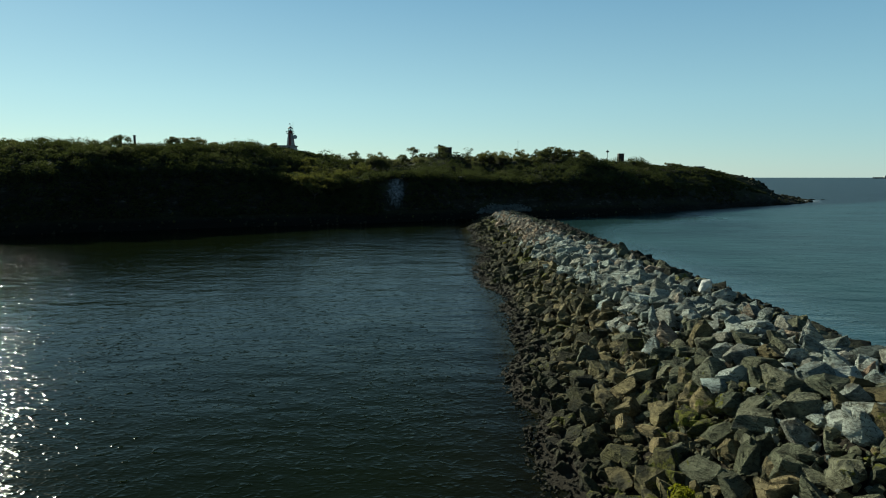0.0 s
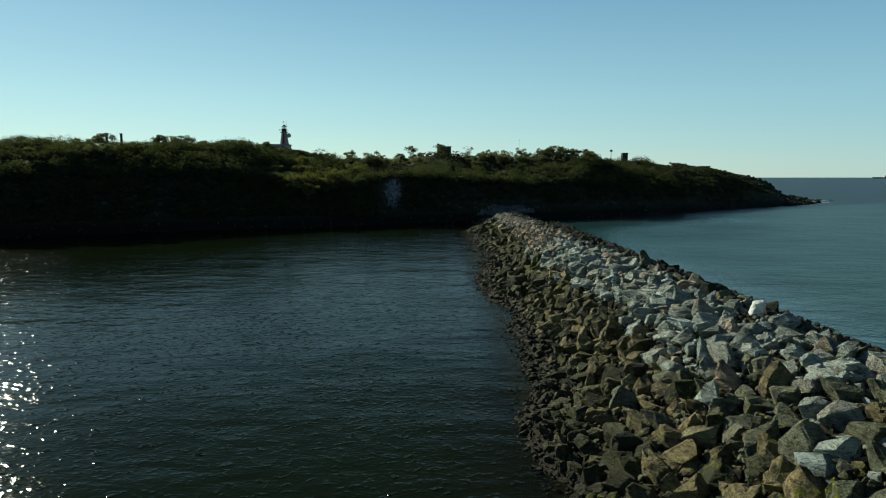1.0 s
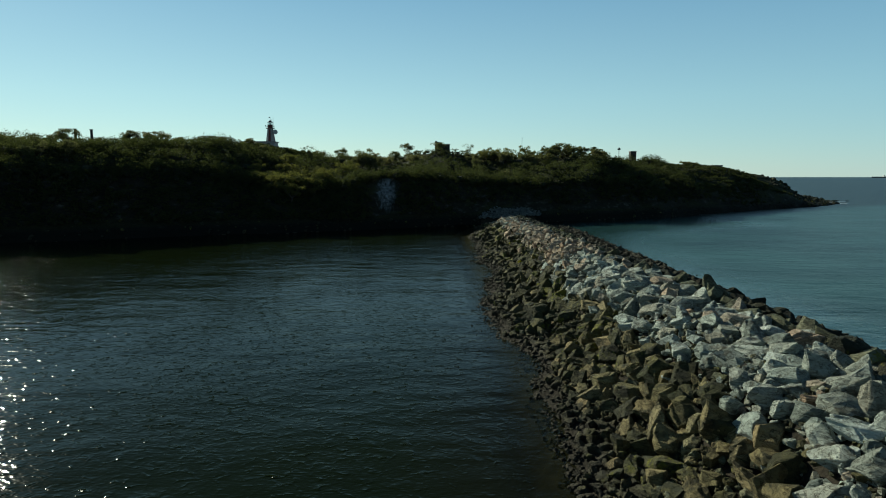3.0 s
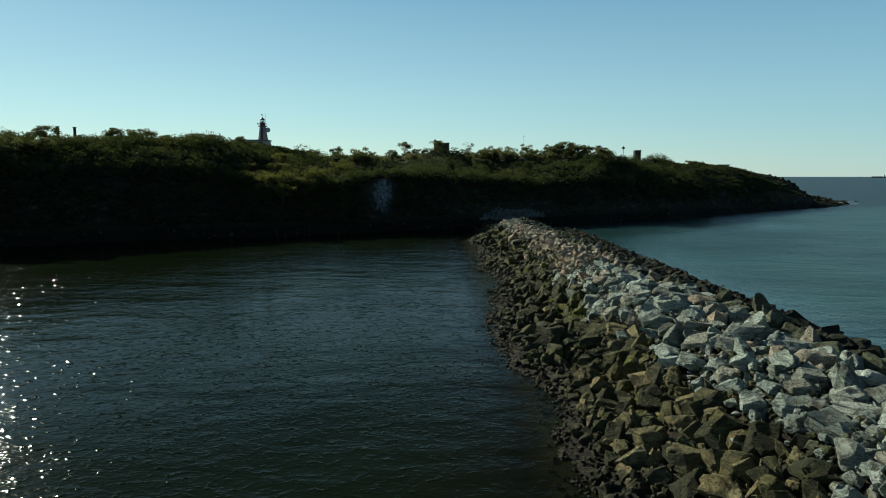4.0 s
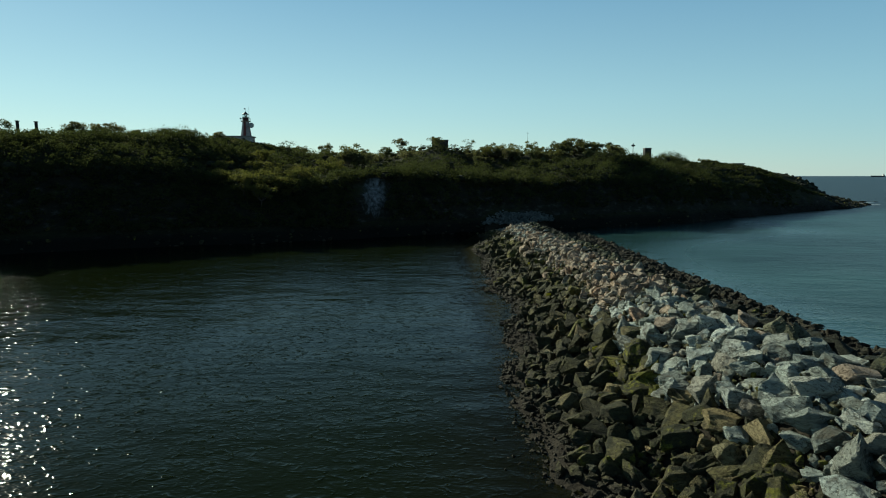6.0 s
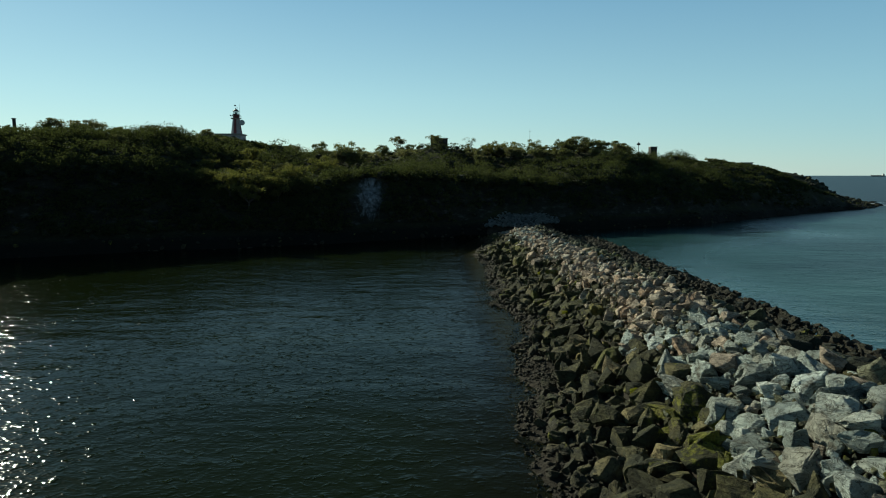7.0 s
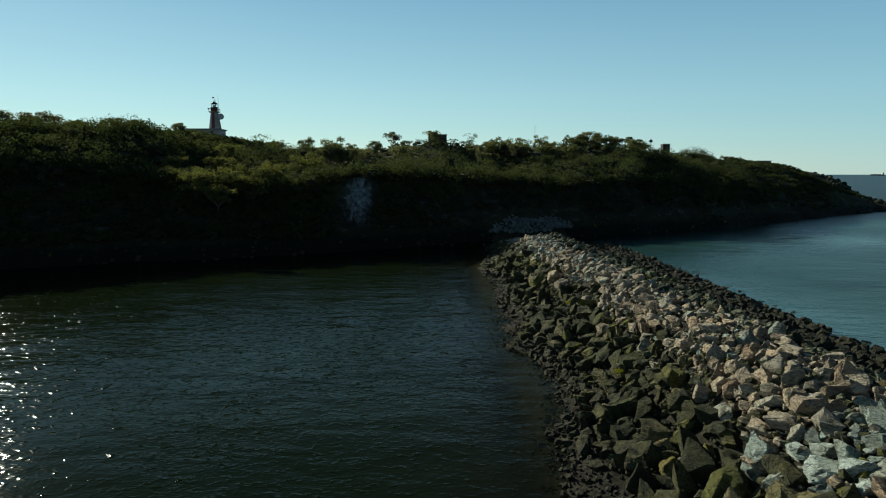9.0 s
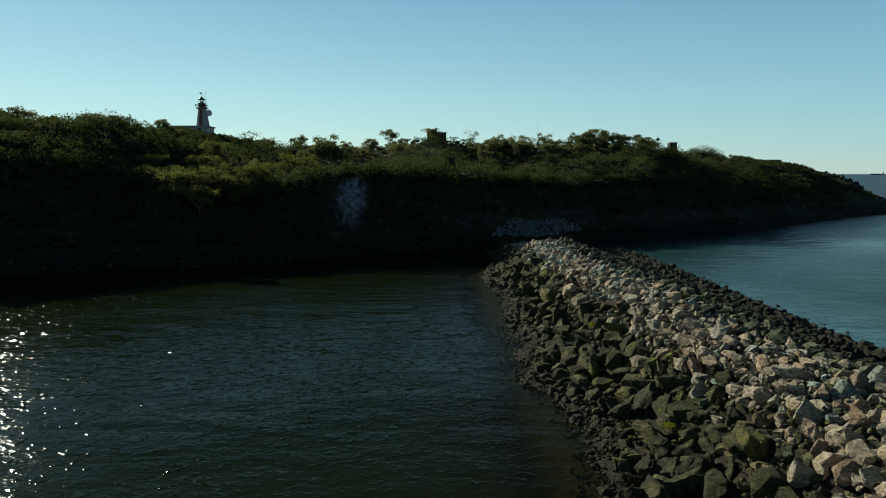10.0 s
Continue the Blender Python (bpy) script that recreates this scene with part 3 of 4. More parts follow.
def core():
    xs, ys = np.concatenate([np.linspace(0.2, 17.0, 56), np.linspace(17.6, 43.0, 34)]), np.arange(BW_Y0, BW_Y1 + 0.1, 0.6)
    verts = [(x, y, section(x, y) - 0.12 * min(1.0, max(0.0, x - 9.0)) + (0.3 if x > 10 else 0.12) * lump(x, y, 1.3, 2.5) + 0.12 * lump(x, y, 0.5, 6.5)) for x in xs for y in ys]
    n = len(ys)
    i, j = np.meshgrid(np.arange(len(xs) - 1), np.arange(n - 1), indexing="ij")
    a = (i * n + j).ravel()
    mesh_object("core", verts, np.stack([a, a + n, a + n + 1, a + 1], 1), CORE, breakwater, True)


core()


def slope_size(x, y):
    """The stones grow from the waterline up to the crest."""
    return 0.42 + 0.19 * max(0.0, x - float(np.interp(y, *FOOT)))


slope = scatter(4.6, 14.6, BW_Y0, BW_Y1, 0.2, 1.2, 44000, 0.56, rng, 1.5, slope_size)
crest = scatter(13.6, 26.6, BW_Y0, BW_Y1, 0.26, 1.15, 28000, 0.56, rng, 2.3, lambda x, y: 1.2 - 0.4 * max(0.0, min(1.0, (y - 92) / 18)) - 0.15 * max(0.0, min(1.0, (y - 130) / 30)))
crest = crest[np.hypot(crest[:, 0] - 23.2, crest[:, 1] - 51.5) > 1.7]   # room for the white boulder


def above_water(spots):
    """Leaves out the stones that would lie off the mound's foot."""
    return np.array([p for p in spots if section(p[0], p[1]) > 0.1 + 0.45 * lump(0, p[1], 7.0, 3.9)])


slope = above_water(slope)
lee = scatter(25.4, 40.6, BW_Y0, BW_Y1, 0.26, 0.7, 20000, 0.58, rng, 1.8)
single = (crest[:, 1] > 24) & (crest[:, 1] < 84) & (crest[:, 0] < 24.5) & (crest[:, 2] > 0.5)
shown = crest[single][:300]
crest = np.concatenate([crest[~single], crest[single][300:]])
for name, spots, lean in (("harbour_slope_rubble", slope, 0.7), ("crest_rubble", crest, 0.55)):
    fine = (spots[:, 1] > 14) & (spots[:, 1] < 150) & (spots[:, 2] > 0.34)
    joined_rocks(name, spots[fine], 2, 0.1, ROCKS, rock_kind, breakwater, rng, lean)
    joined_rocks(name + "_small", spots[~fine], 1, 0.1, ROCKS, rock_kind, breakwater, rng, lean)
# Small stones that fill the gaps between the boulders
chips = scatter(7.0, 26.0, 14, 140, 0.14, 0.36, 30000, 0.58, rng, 1.6)
chips = np.array([p for p in chips if section(p[0], p[1]) > 0.15 and (p[0] > 14.5 or p[1] < 95 or p[2] < 0.22)])
# Mostly darker stone, which puts the gaps' shade into the colour
joined_rocks("rubble_fill", chips, 1, 0.25, ROCKS, lambda x, y, r: rock_kind(x, y, r) if r.uniform() < 0.35 else 5 if r.uniform() < 0.4 else 2, breakwater, rng, 0.8)
gravel = scatter(3.5, 12.0, 10, 175, 0.08, 0.22, 22000, 0.6, rng, 1.6)
gravel = np.array([p for p in gravel if -0.12 < section(p[0], p[1]) < 0.9])
joined_rocks("gravel", gravel, 0, 0.0, ROCKS, lambda x, y, r: 2 if r.uniform() < 0.4 else 3, breakwater, rng, 0.6)
# Stones strewn in the shallows off the foot
strewn = np.array([(float(np.interp(y, *FOOT)) - abs(d), y, q) for y, d, q in zip(rng.uniform(12, 150, 1100), rng.normal(0, 0.7, 1100), rng.uniform(0.07, 0.26, 1100))])
joined_rocks("strewn_rubble", strewn, 1, 0.0, ROCKS, lambda x, y, r: 2 if r.uniform() < 0.45 else 3, breakwater, rng, 0.6, lambda x, y: max(-0.22, section(x, y) + 0.05) if section(x, y) > -0.4 else -0.12)
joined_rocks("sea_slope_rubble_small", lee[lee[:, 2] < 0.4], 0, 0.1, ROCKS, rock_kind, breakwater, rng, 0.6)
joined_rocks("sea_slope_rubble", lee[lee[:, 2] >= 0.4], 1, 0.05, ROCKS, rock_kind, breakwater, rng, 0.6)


def single_rocks():
    """The boulders that can be picked apart one by one."""
    meshes = {}
    rot = turns(len(shown), rng, 0.45)
    for k, (x, y, q) in enumerate(shown):
        s, m = int(rng.integers(28)), rock_kind(x, y, rng)
        if (s, m) not in meshes:
            me = bpy.data.meshes.new("rock")
            v, f = SHAPES[2][s]
            me.from_pydata(v.tolist(), [], f.tolist())
            me.materials.append(ROCKS[m])
            meshes[s, m] = me
        ob = new("rock", meshes[s, m])
        ob.parent = breakwater
        ob.matrix_basis = Matrix.Translation((x, y, section(x, y) + q * 0.2)) @ Matrix(rot[k].tolist()).to_4x4() @ Matrix.Scale(q, 4)


single_rocks()


# ---- the rubble where the breakwater meets the headland ----
def rubble_height(x, y):
    v = (y - 214) / 26.0
    return 2.0 + 6.4 * min(1, max(0, v)) - 0.012 * (x - 20) ** 2


root = empty("rubble_pile", (0, 0, 0), "blue-grey rubble pile at the foot of the cliff", "rubble")
pile = scatter(3, 34, 213, 243, 0.22, 0.66, 7000, 0.58, rng, 1.6)
pile = np.array([p for p in pile if ((p[0] - 18) / 15.5) ** 2 + ((p[1] - 229) / 14) ** 2 < 1 + 0.25 * lump(p[0], p[1], 5, 1.7)])
joined_rocks("loose_rubble", pile, 1, 0.1, [ROCK_BLUE], lambda x, y, r: 0, root, rng, 0.5, rubble_height)


def pile_core():
    xs, ys = np.linspace(1, 35, 30), np.linspace(210, 246, 30)
    verts = [(x, y, rubble_height(x, y) - 0.35 - 6.0 * max(0.0, ((x - 18) / 14) ** 2 + ((y - 229) / 14) ** 2 - 0.85)) for x in xs for y in ys]
    i, j = np.meshgrid(np.arange(29), np.arange(29), indexing="ij")
    a = (i * 30 + j).ravel()
    mesh_object("mound", verts, np.stack([a, a + 30, a + 31, a + 1], 1), CORE, root, True)


pile_core()


# ---- vegetation ----
def on_headland(x, y):
    """The ground's point at a place of the plan."""
    ys, yr = shore_y(x), float(np.interp(x, *RIDGE_Y))
    v = (y - ys) / (yr - ys)
    p = ground_z(x, v)
    return p, v


def leaf_quads(centres, radii, per, size, r, flat=0.8):
    """Many small leaf sprays on the outsides of clumps."""
    n = len(centres) * per
    d = r.normal(size=(n, 3))
    d /= np.linalg.norm(d, axis=1)[:, None]
    d[:, 2] = np.where(d[:, 2] < -0.35, -d[:, 2], d[:, 2])
    c = np.repeat(np.asarray(centres, float), per, 0)
    q = np.repeat(np.asarray(radii, float), per)[:, None]
    p = c + d * q * r.uniform(0.55, 1.08, (n, 1)) * np.array([1, 1, flat])
    nrm = d + r.normal(0, 0.4, (n, 3))
    nrm /= np.linalg.norm(nrm, axis=1)[:, None]
    a = np.cross(nrm, r.normal(size=(n, 3)))
    a /= np.linalg.norm(a, axis=1)[:, None]
    b = np.cross(nrm, a)
    s = (size * r.uniform(0.55, 1.3, (n, 1)))
    a, b = a * s, b * s * 0.62
    bend = nrm * s * 0.22
    verts = np.stack([p - a, p - b + bend, p + a, p + b + bend], 1).reshape(-1, 3)
    return verts, np.arange(4 * n).reshape(-1, 4)


def tree_kind(name, seed, height, spread, clumps, per, leaf, mat, label):
    """A wind-bent coastal tree: forked tapered trunk, limbs, and a crown of many leaf clumps."""
    r = np.random.default_rng(seed)
    top = empty(name, (0, 0, 0), label, "tree", "trees on the headland")
    bm = bmesh.new()
    fork = Vector((r.normal(0, 0.15), r.normal(0, 0.15), height * 0.36))
    add_tube(bm, (0, 0, -0.6), fork, 0.16, 0.11, 7)
    tips = []
    for k in range(int(r.integers(5, 8))):
        ang, out = r.uniform(0, 2 * np.pi), spread * r.uniform(0.35, 0.85)
        mid = fork + Vector((math.cos(ang) * out * 0.5, math.sin(ang) * out * 0.5, height * r.uniform(0.16, 0.3)))
        tip = fork + Vector((math.cos(ang) * out, math.sin(ang) * out, height * r.uniform(0.3, 0.6)))
        add_tube(bm, fork, mid, 0.085, 0.055, 5)
        add_tube(bm, mid, tip, 0.055, 0.02, 5)
        tips += [mid, tip]
        for _ in range(3):
            end = tip + Vector((r.normal(0, 0.5), r.normal(0, 0.5), r.uniform(0.1, 0.8))) * (height / 4)
            add_tube(bm, mid.lerp(tip, r.uniform(0.4, 1)), end, 0.028, 0.01, 4)
            tips.append(end)
    part("trunk", bm, BARK, top)
    pick = [tips[int(i)] for i in r.integers(0, len(tips), clumps)]
    cen = [(p.x + r.normal(0, 0.3), p.y + r.normal(0, 0.3), p.z + r.normal(0.1, 0.2)) for p in pick]
    v, f = leaf_quads(cen, r.uniform(0.45, 0.95, clumps) * spread / 2.1, per, leaf, r)
    mesh_object("crown", v, f, mat, top)
    return top


BUSHY = "round-crowned green coastal tree on the headland"
SPARSE = "thin-leaved coastal tree with bare twigs against the sky"
KINDS = [
    tree_kind("tree", 21, 4.6, 2.6, 28, 60, 0.18, LEAF, BUSHY),
    tree_kind("tree", 22, 4.0, 2.4, 27, 60, 0.17, LEAF, BUSHY),
    tree_kind("tree", 23, 5.2, 2.8, 30, 60, 0.18, LEAF, BUSHY),
    tree_kind("tree", 24, 3.6, 2.6, 27, 60, 0.18, LEAF, BUSHY),
    tree_kind("tree", 25, 4.8, 2.5, 16, 36, 0.14, LEAF, SPARSE),
    tree_kind("tree", 26, 4.4, 2.3, 12, 34, 0.13, LEAF, SPARSE),
    tree_kind("tree", 27, 4.4, 2.7, 24, 66, 0.18, LEAF_SUN_TINT, "leafy coastal tree, yellow-green with low sun painted into the leaves"),
    tree_kind("tree", 28, 3.8, 2.5, 22, 66, 0.17, LEAF_SUN_TINT, "leafy coastal tree, yellow-green with low sun painted into the leaves"),
]
veg = np.random.default_rng(5)


def clear_of_buildings(x, y):
    return not ((-79.5 < x < -62 and 263 < y < 276) or (-4 < x < 6 and 314 < y < 326) or (99 < x < 112 and 326 < y < 356))


def open_view(x, y):
    """No tall trees in front of the buildings on the ridge."""
    return not ((-79.5 < x < -62 and 263 < y < 276) or (-8 < x < 10 and 236 < y < 326) or (99 < x < 112 and 326 < y < 356))


def plant(kind, x, y, s, sink=0.9):
    p, _ = on_headland(x, y)
    m = Matrix.Translation((p.x, p.y, p.z - sink)) @ Matrix.Rotation(veg.uniform(0, 6.28), 4, "Z") @ Matrix.Diagonal((s, s, s * veg.uniform(0.85, 1.1), 1))
    return copy_thing(KINDS[kind], m)


def trees():
    # Along the skyline
    for x in np.concatenate([np.arange(-168, 12, 2.9), np.arange(12, 90, 2.3), np.arange(90, 128, 2.9)]):
        x = float(x + veg.normal(0, 0.7))
        for row in range(1 if x > 60 else 2):
            y = float(np.interp(x, *RIDGE_Y)) + veg.uniform(-7, 2) - row * 6
            if open_view(x, y) and not (-66 < x < -50) and not (-86 < x < -60 and y > 238) and not 87 < x < 111:
                kind = int(veg.choice([0, 1, 2, 3, 4, 5], p=[0.18, 0.18, 0.16, 0.18, 0.16, 0.14] if x < 12 else [0.26, 0.26, 0.2, 0.28, 0.0, 0.0]))
                small = 0.75 + 0.4 * lump(x, 0, 12, 3.3)
                plant(kind, x, y, float(small * veg.uniform(0.8, 1.25)) * (0.65 if -17 < x < -7 else 0.48 if x > 78 else 0.68 if 40 < x < 62 else 0.85 if x > 12 else 0.9 if x < -112 else 1.25 if x < -75 else 1.0), 1.9 if x > 12 else 1.2)
    # The yellow-green group with sun in its leaf colour, and one lower down
    for x, y in ((-52, 209), (-48, 205), (-44, 208), (-41, 202), (-47, 199), (-53, 201), (-38, 210), (-35, 214), (-50, 218), (-43, 197), (-57, 212), (-38, 201), (-45, 220), (-33, 226), (-40, 222), (-51, 228), (-30, 232)):
        plant(int(veg.integers(6, 8)), x, y, float(veg.uniform(0.9, 1.3)), 0.5)
    plant(7, -29, 220, 0.62, 0.5)
    # The wooded bench above the breakwater
    for _ in range(66):
        x, k = float(veg.uniform(-30, 95)), float(veg.uniform(0.64, 0.92))
        y = shore_y(x) + k * (float(np.interp(x, *RIDGE_Y)) - shore_y(x))
        if open_view(x, y) and x < 76:
            plant(int(veg.choice([0, 1, 2, 3, 6])), x, y, float(veg.uniform(0.85, 1.3)), 1.1)
    # Tall trees on the shoulder in front of the lighthouse hill
    for x in np.arange(-104, -73, 2.7):
        plant(int(veg.choice([0, 2, 4, 5])), float(x + veg.normal(0, 0.8)), float(veg.uniform(222, 238)), float(veg.uniform(0.55, 0.85)), 0.6)
    # The closed wood on the western slope and over the bench
    for n, x0, x1, k0, k1 in ((34, -172, -58, 0.3, 0.8), (12, -58, -14, 0.5, 0.85), (12, 12, 120, 0.4, 0.7)):
        for _ in range(n):
            x, k = float(veg.uniform(x0, x1)), float(veg.uniform(k0, k1))
            y = shore_y(x) + k * (float(np.interp(x, *RIDGE_Y)) - shore_y(x))
            if open_view(x, y) and not (-84 < x < -50 and k > 0.72):
                plant(int(veg.choice([0, 1, 2, 3, 4])), x, y, float(veg.uniform(0.6, 0.95)), 1.0)
    # Trees hiding the foot of the stone house
    for k, x in enumerate((-9.5, -6.5, -3.0, 0.5, 4.0, 7.5, 10.5)):
        plant((0, 3, 1, 2, 3, 0, 1)[k], x, 283.0 + 2 * (k % 3), 0.45, 0.7)
    plant(3, 137, 356, 0.95, 1.7)
    plant(0, 133.5, 354, 0.75, 1.5)
    plant(0, 140.5, 357, 0.7, 1.6)


trees()
for k, t in enumerate(KINDS):
    p, _ = on_headland(-40 + 13 * k, 268 + 4 * k)
    t.location = p - Vector((0, 0, 0.3))


def scrub():
    """The thicket that covers the slopes: domed bushes of small leafy clumps round a core coloured as inner shade."""
    clumps, radii, verts, faces, base = [], [], [], [], 0
    for x, k in zip(np.concatenate([veg.uniform(-178, 200, 6700), veg.uniform(100, 184, 1500), veg.uniform(-86, -50, 500), veg.uniform(-108, -58, 900), veg.uniform(-178, 0, 1500)]), np.concatenate([veg.uniform(0.02, 1.04, 5000), veg.uniform(0.03, 0.22, 1700), veg.uniform(0.1, 1.1, 1500), veg.uniform(0.7, 1.1, 500), veg.uniform(0.5, 1.0, 900), veg.uniform(0.02, 0.25, 1500)])):
        x, k = float(x), float(k)
        low = 0.05 + 0.04 * lump(x, 0, 15, 8.1) + (0.05 if 4 < x < 38 else 0.0) + (0.04 if 38 < x < 130 else 0.0) + (0.14 if x > 150 else 0.0)
        if k < low or x > 176 or (x > 160 and veg.uniform() < 0.5):
            continue
        ys, yr = shore_y(x), float(np.interp(x, *RIDGE_Y))
        y = ys + k * (yr - ys)
        if not clear_of_buildings(x, y) or (-21 < x + 1.5 * lump(k * 40, 0, 4, 2.0) < -12.5 and k < 0.21):
            continue
        size = int(veg.choice([0, 1, 2], p=[0.3, 0.42, 0.28]))
        if x > 105 or k > 0.88 or k < 0.2 or (-90 < x < -50 and k > 0.7):
            size = 0 if veg.uniform() < 0.75 else 1
        if -32 < x < 80 and 0.6 < k < 0.92:      # low between the trees of the bench
            size = 0
            if veg.uniform() < 0.25:
                continue
        p = ground_z(x, k)
        big = ((0.9, 1.9, 3.2)[size] if not (x > 110 or (-82 < x < -50 and k > 0.7)) else 0.62 + 0.2 * size) * float(veg.uniform(0.75, 1.2)) * (1 + 0.3 * lump(x, y, 12, 2.8))
        mid = np.array((p.x, p.y, p.z + big * 0.3))
        n = int(5 + 2.1 * big * big)
        d = veg.normal(size=(n, 3))
        d /= np.linalg.norm(d, axis=1)[:, None]
        d[:, 2] = np.abs(d[:, 2]) * 1.0 - 0.15
        clumps.append(mid + d * big * veg.uniform(0.72, 1.0, (n, 1)))
        radii.append(np.full(n, 0.2 + 0.22 * big) * veg.uniform(0.7, 1.3, n))
        # Added core that closes the bush, coloured as the shade inside
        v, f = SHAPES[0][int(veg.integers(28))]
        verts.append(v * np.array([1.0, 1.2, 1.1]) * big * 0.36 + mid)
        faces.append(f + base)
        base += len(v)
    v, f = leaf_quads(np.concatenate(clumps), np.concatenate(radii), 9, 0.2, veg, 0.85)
    inside = mesh_object("bush_cores", np.concatenate(verts), np.concatenate(faces), BUSH_INNER_SHADE)
    tagged(inside, "added dark cores inside the coastal scrub, coloured as inner shade", "scrub", kind="stuff")
    ob = mesh_object("scrub", v, f, LEAF_SCRUB)
    return tagged(ob, "dense dry green coastal scrub over the slopes", "scrub", kind="stuff")


scrub()


# ---- weeds and a white boulder on the breakwater ----
def weed_kind():
    r = np.random.default_rng(9)
    v, f = leaf_quads([(0, 0, 0.1), (0.12, 0.1, 0.14)], [0.26, 0.2], 110, 0.06, r)
    ob = mesh_object("weed", v, f, WEED)
    return tagged(ob, "yellow-green weed tuft growing between the rocks", "plant", "weed tufts on the breakwater")


def weeds():
    first = weed_kind()
    spots = [(8.9, 23.1), (10.0, 23.3), (11.9, 97.5), (12.6, 120.5), (13.3, 138.8)]
    for k, (x, y) in enumerate(spots):
        m = Matrix.Translation((x, y, section(x, y) + 0.62)) @ Matrix.Rotation(veg.uniform(0, 6.28), 4, "Z") @ Matrix.Scale(float(veg.uniform(1.2, 1.6)) * (1.0 if k < 2 else 0.65), 4)
        if k == 0:
            first.matrix_basis = m
        else:
            copy_thing(first, m)


weeds()


def white_boulder():
    v, f = SHAPES[3][11]
    v = 0.82 * v / np.abs(v).max(0) + 0.18 * v / np.linalg.norm(v, axis=1)[:, None]   # worn round
    ob = mesh_object("white_boulder", v / np.abs(v).max(0) * np.array([0.66, 0.56, 0.7]), f, ROCK_WHITE)
    ob.matrix_basis = Matrix.Translation((23.6, 52.2, 5.8)) @ Matrix.Rotation(0.6, 4, "Z") @ Matrix.Rotation(0.35, 4, "X")
    tagged(ob, "single whitish boulder standing on the edge of the crest", "rock")


white_boulder()


# ---- the lighthouse ----
def prism(bm, z0, z1, r0, r1, sides=8, turn=22.5):
    m = pose(0, 0, (z0 + z1) / 2, 0, 0, turn)
    bmesh.ops.create_cone(bm, cap_ends=True, segments=sides, radius1=r0, radius2=r1, depth=z1 - z0, matrix=m)
    return bm


def lighthouse(at):
    top = empty("lighthouse", at, "tapered white lighthouse with dark red panels and a dark lantern", "lighthouse")
    part("tower", prism(bmesh.new(), -1.5, 6.0, 2.35, 1.22), WHITE, top)
    for k in range(8):
        bm = bmesh.new()
        a = radians(45 * k)
        # A tall tapered panel set into each face, between the white corner ribs
        rows = [(0.1, 2.11), (3.0, 1.672), (5.9, 1.235)]
        for z, rad in rows:
            w = rad * 0.27
            for s in (-w, w):
                for d in (0.0, 0.07):
                    ap = rad * math.cos(radians(22.5)) + d
                    bm.verts.new((math.cos(a) * ap - math.sin(a) * s, math.sin(a) * ap + math.cos(a) * s, z))
        bmesh.ops.convex_hull(bm, input=bm.verts[:])
        part("panel", bm, RED if k % 2 == 0 else WHITE, top, "faded dark red panel" if k % 2 == 0 else "")
    part("gallery", prism(bmesh.new(), 6.0, 6.28, 1.75, 1.95, 16, 0), CONCRETE, top)
    rail = part("railing", prism(bmesh.new(), 7.18, 7.24, 1.88, 1.88, 16, 0), DARK_METAL, top, "thin dark gallery railing")
    for k in range(12):
        a = radians(30 * k)
        tube("post", (1.84 * math.cos(a), 1.84 * math.sin(a), 6.25), (1.84 * math.cos(a), 1.84 * math.sin(a), 7.2), 0.035, 0.035, DARK_METAL, rail, 6)
    part("watch_room", prism(bmesh.new(), 6.28, 7.6, 1.12, 1.08, 16, 0), RED, top, "dark red watch room wall")
    part("lantern_sill", prism(bmesh.new(), 7.6, 7.75, 1.3, 1.3, 16, 0), DARK_METAL, top)
    lantern = part("lantern", prism(bmesh.new(), 7.75, 8.85, 0.95, 0.95, 12, 0), GLASS, top, "glazed lantern room")
    lantern.visible_shadow = False
    for k in range(8):
        a = radians(45 * k)
        tube("mullion", (1.0 * math.cos(a), 1.0 * math.sin(a), 7.7), (1.0 * math.cos(a), 1.0 * math.sin(a), 8.9), 0.06, 0.06, DARK_METAL, lantern, 6)
    tube("lens", (0, 0, 7.8), (0, 0, 8.5), 0.32, 0.32, DISH, top)
    bm = prism(bmesh.new(), 8.85, 9.0, 1.28, 1.22, 16, 0)
    prism(bm, 9.0, 9.65, 1.15, 0.28, 16, 0)
    prism(bm, 9.65, 9.95, 0.2, 0.16, 10, 0)
    part("roof", bm, DARK_METAL, top, "dark conical lantern roof")
    tube("mast", (0.1, 0, 9.8), (0.1, 0, 11.4), 0.05, 0.03, DARK_METAL, top, 6)
    tube("mast", (1.3, 0.3, 6.3), (1.3, 0.3, 11.9), 0.06, 0.03, DARK_METAL, top, 6)
    tube("mast", (0.9, -0.9, 6.3), (0.9, -0.9, 10.4), 0.045, 0.03, DARK_METAL, top, 6)
    box("beacon", (0.55, 0.35, 0.4), (-0.25, 0, 11.0), DARK_METAL, top)
    box("floodlight", (0.3, 0.3, 0.55), (-2.05, -0.1, 7.3), DARK_METAL, top)
    # Dish aerial on a bracket
    dish = part("dish", add_tube(bmesh.new(), (2.5, -0.85, 4.55), (2.5, -1.25, 4.55), 0.98, 1.0, 24), DISH, top, "round grey drum aerial")
    tube("rim", (2.5, -1.25, 4.55), (2.5, -1.33, 4.55), 1.05, 1.05, DISH, dish, 24)
    tube("bracket", (1.2, -0.3, 4.55), (2.5, -0.8, 4.55), 0.09, 0.09, DARK_METAL, top, 8)
    tube("bracket", (1.2, -0.3, 3.7), (2.4, -0.8, 4.3), 0.07, 0.07, DARK_METAL, top, 8)
    return top


LH = Vector((-68.3, 269.0, 28.7))
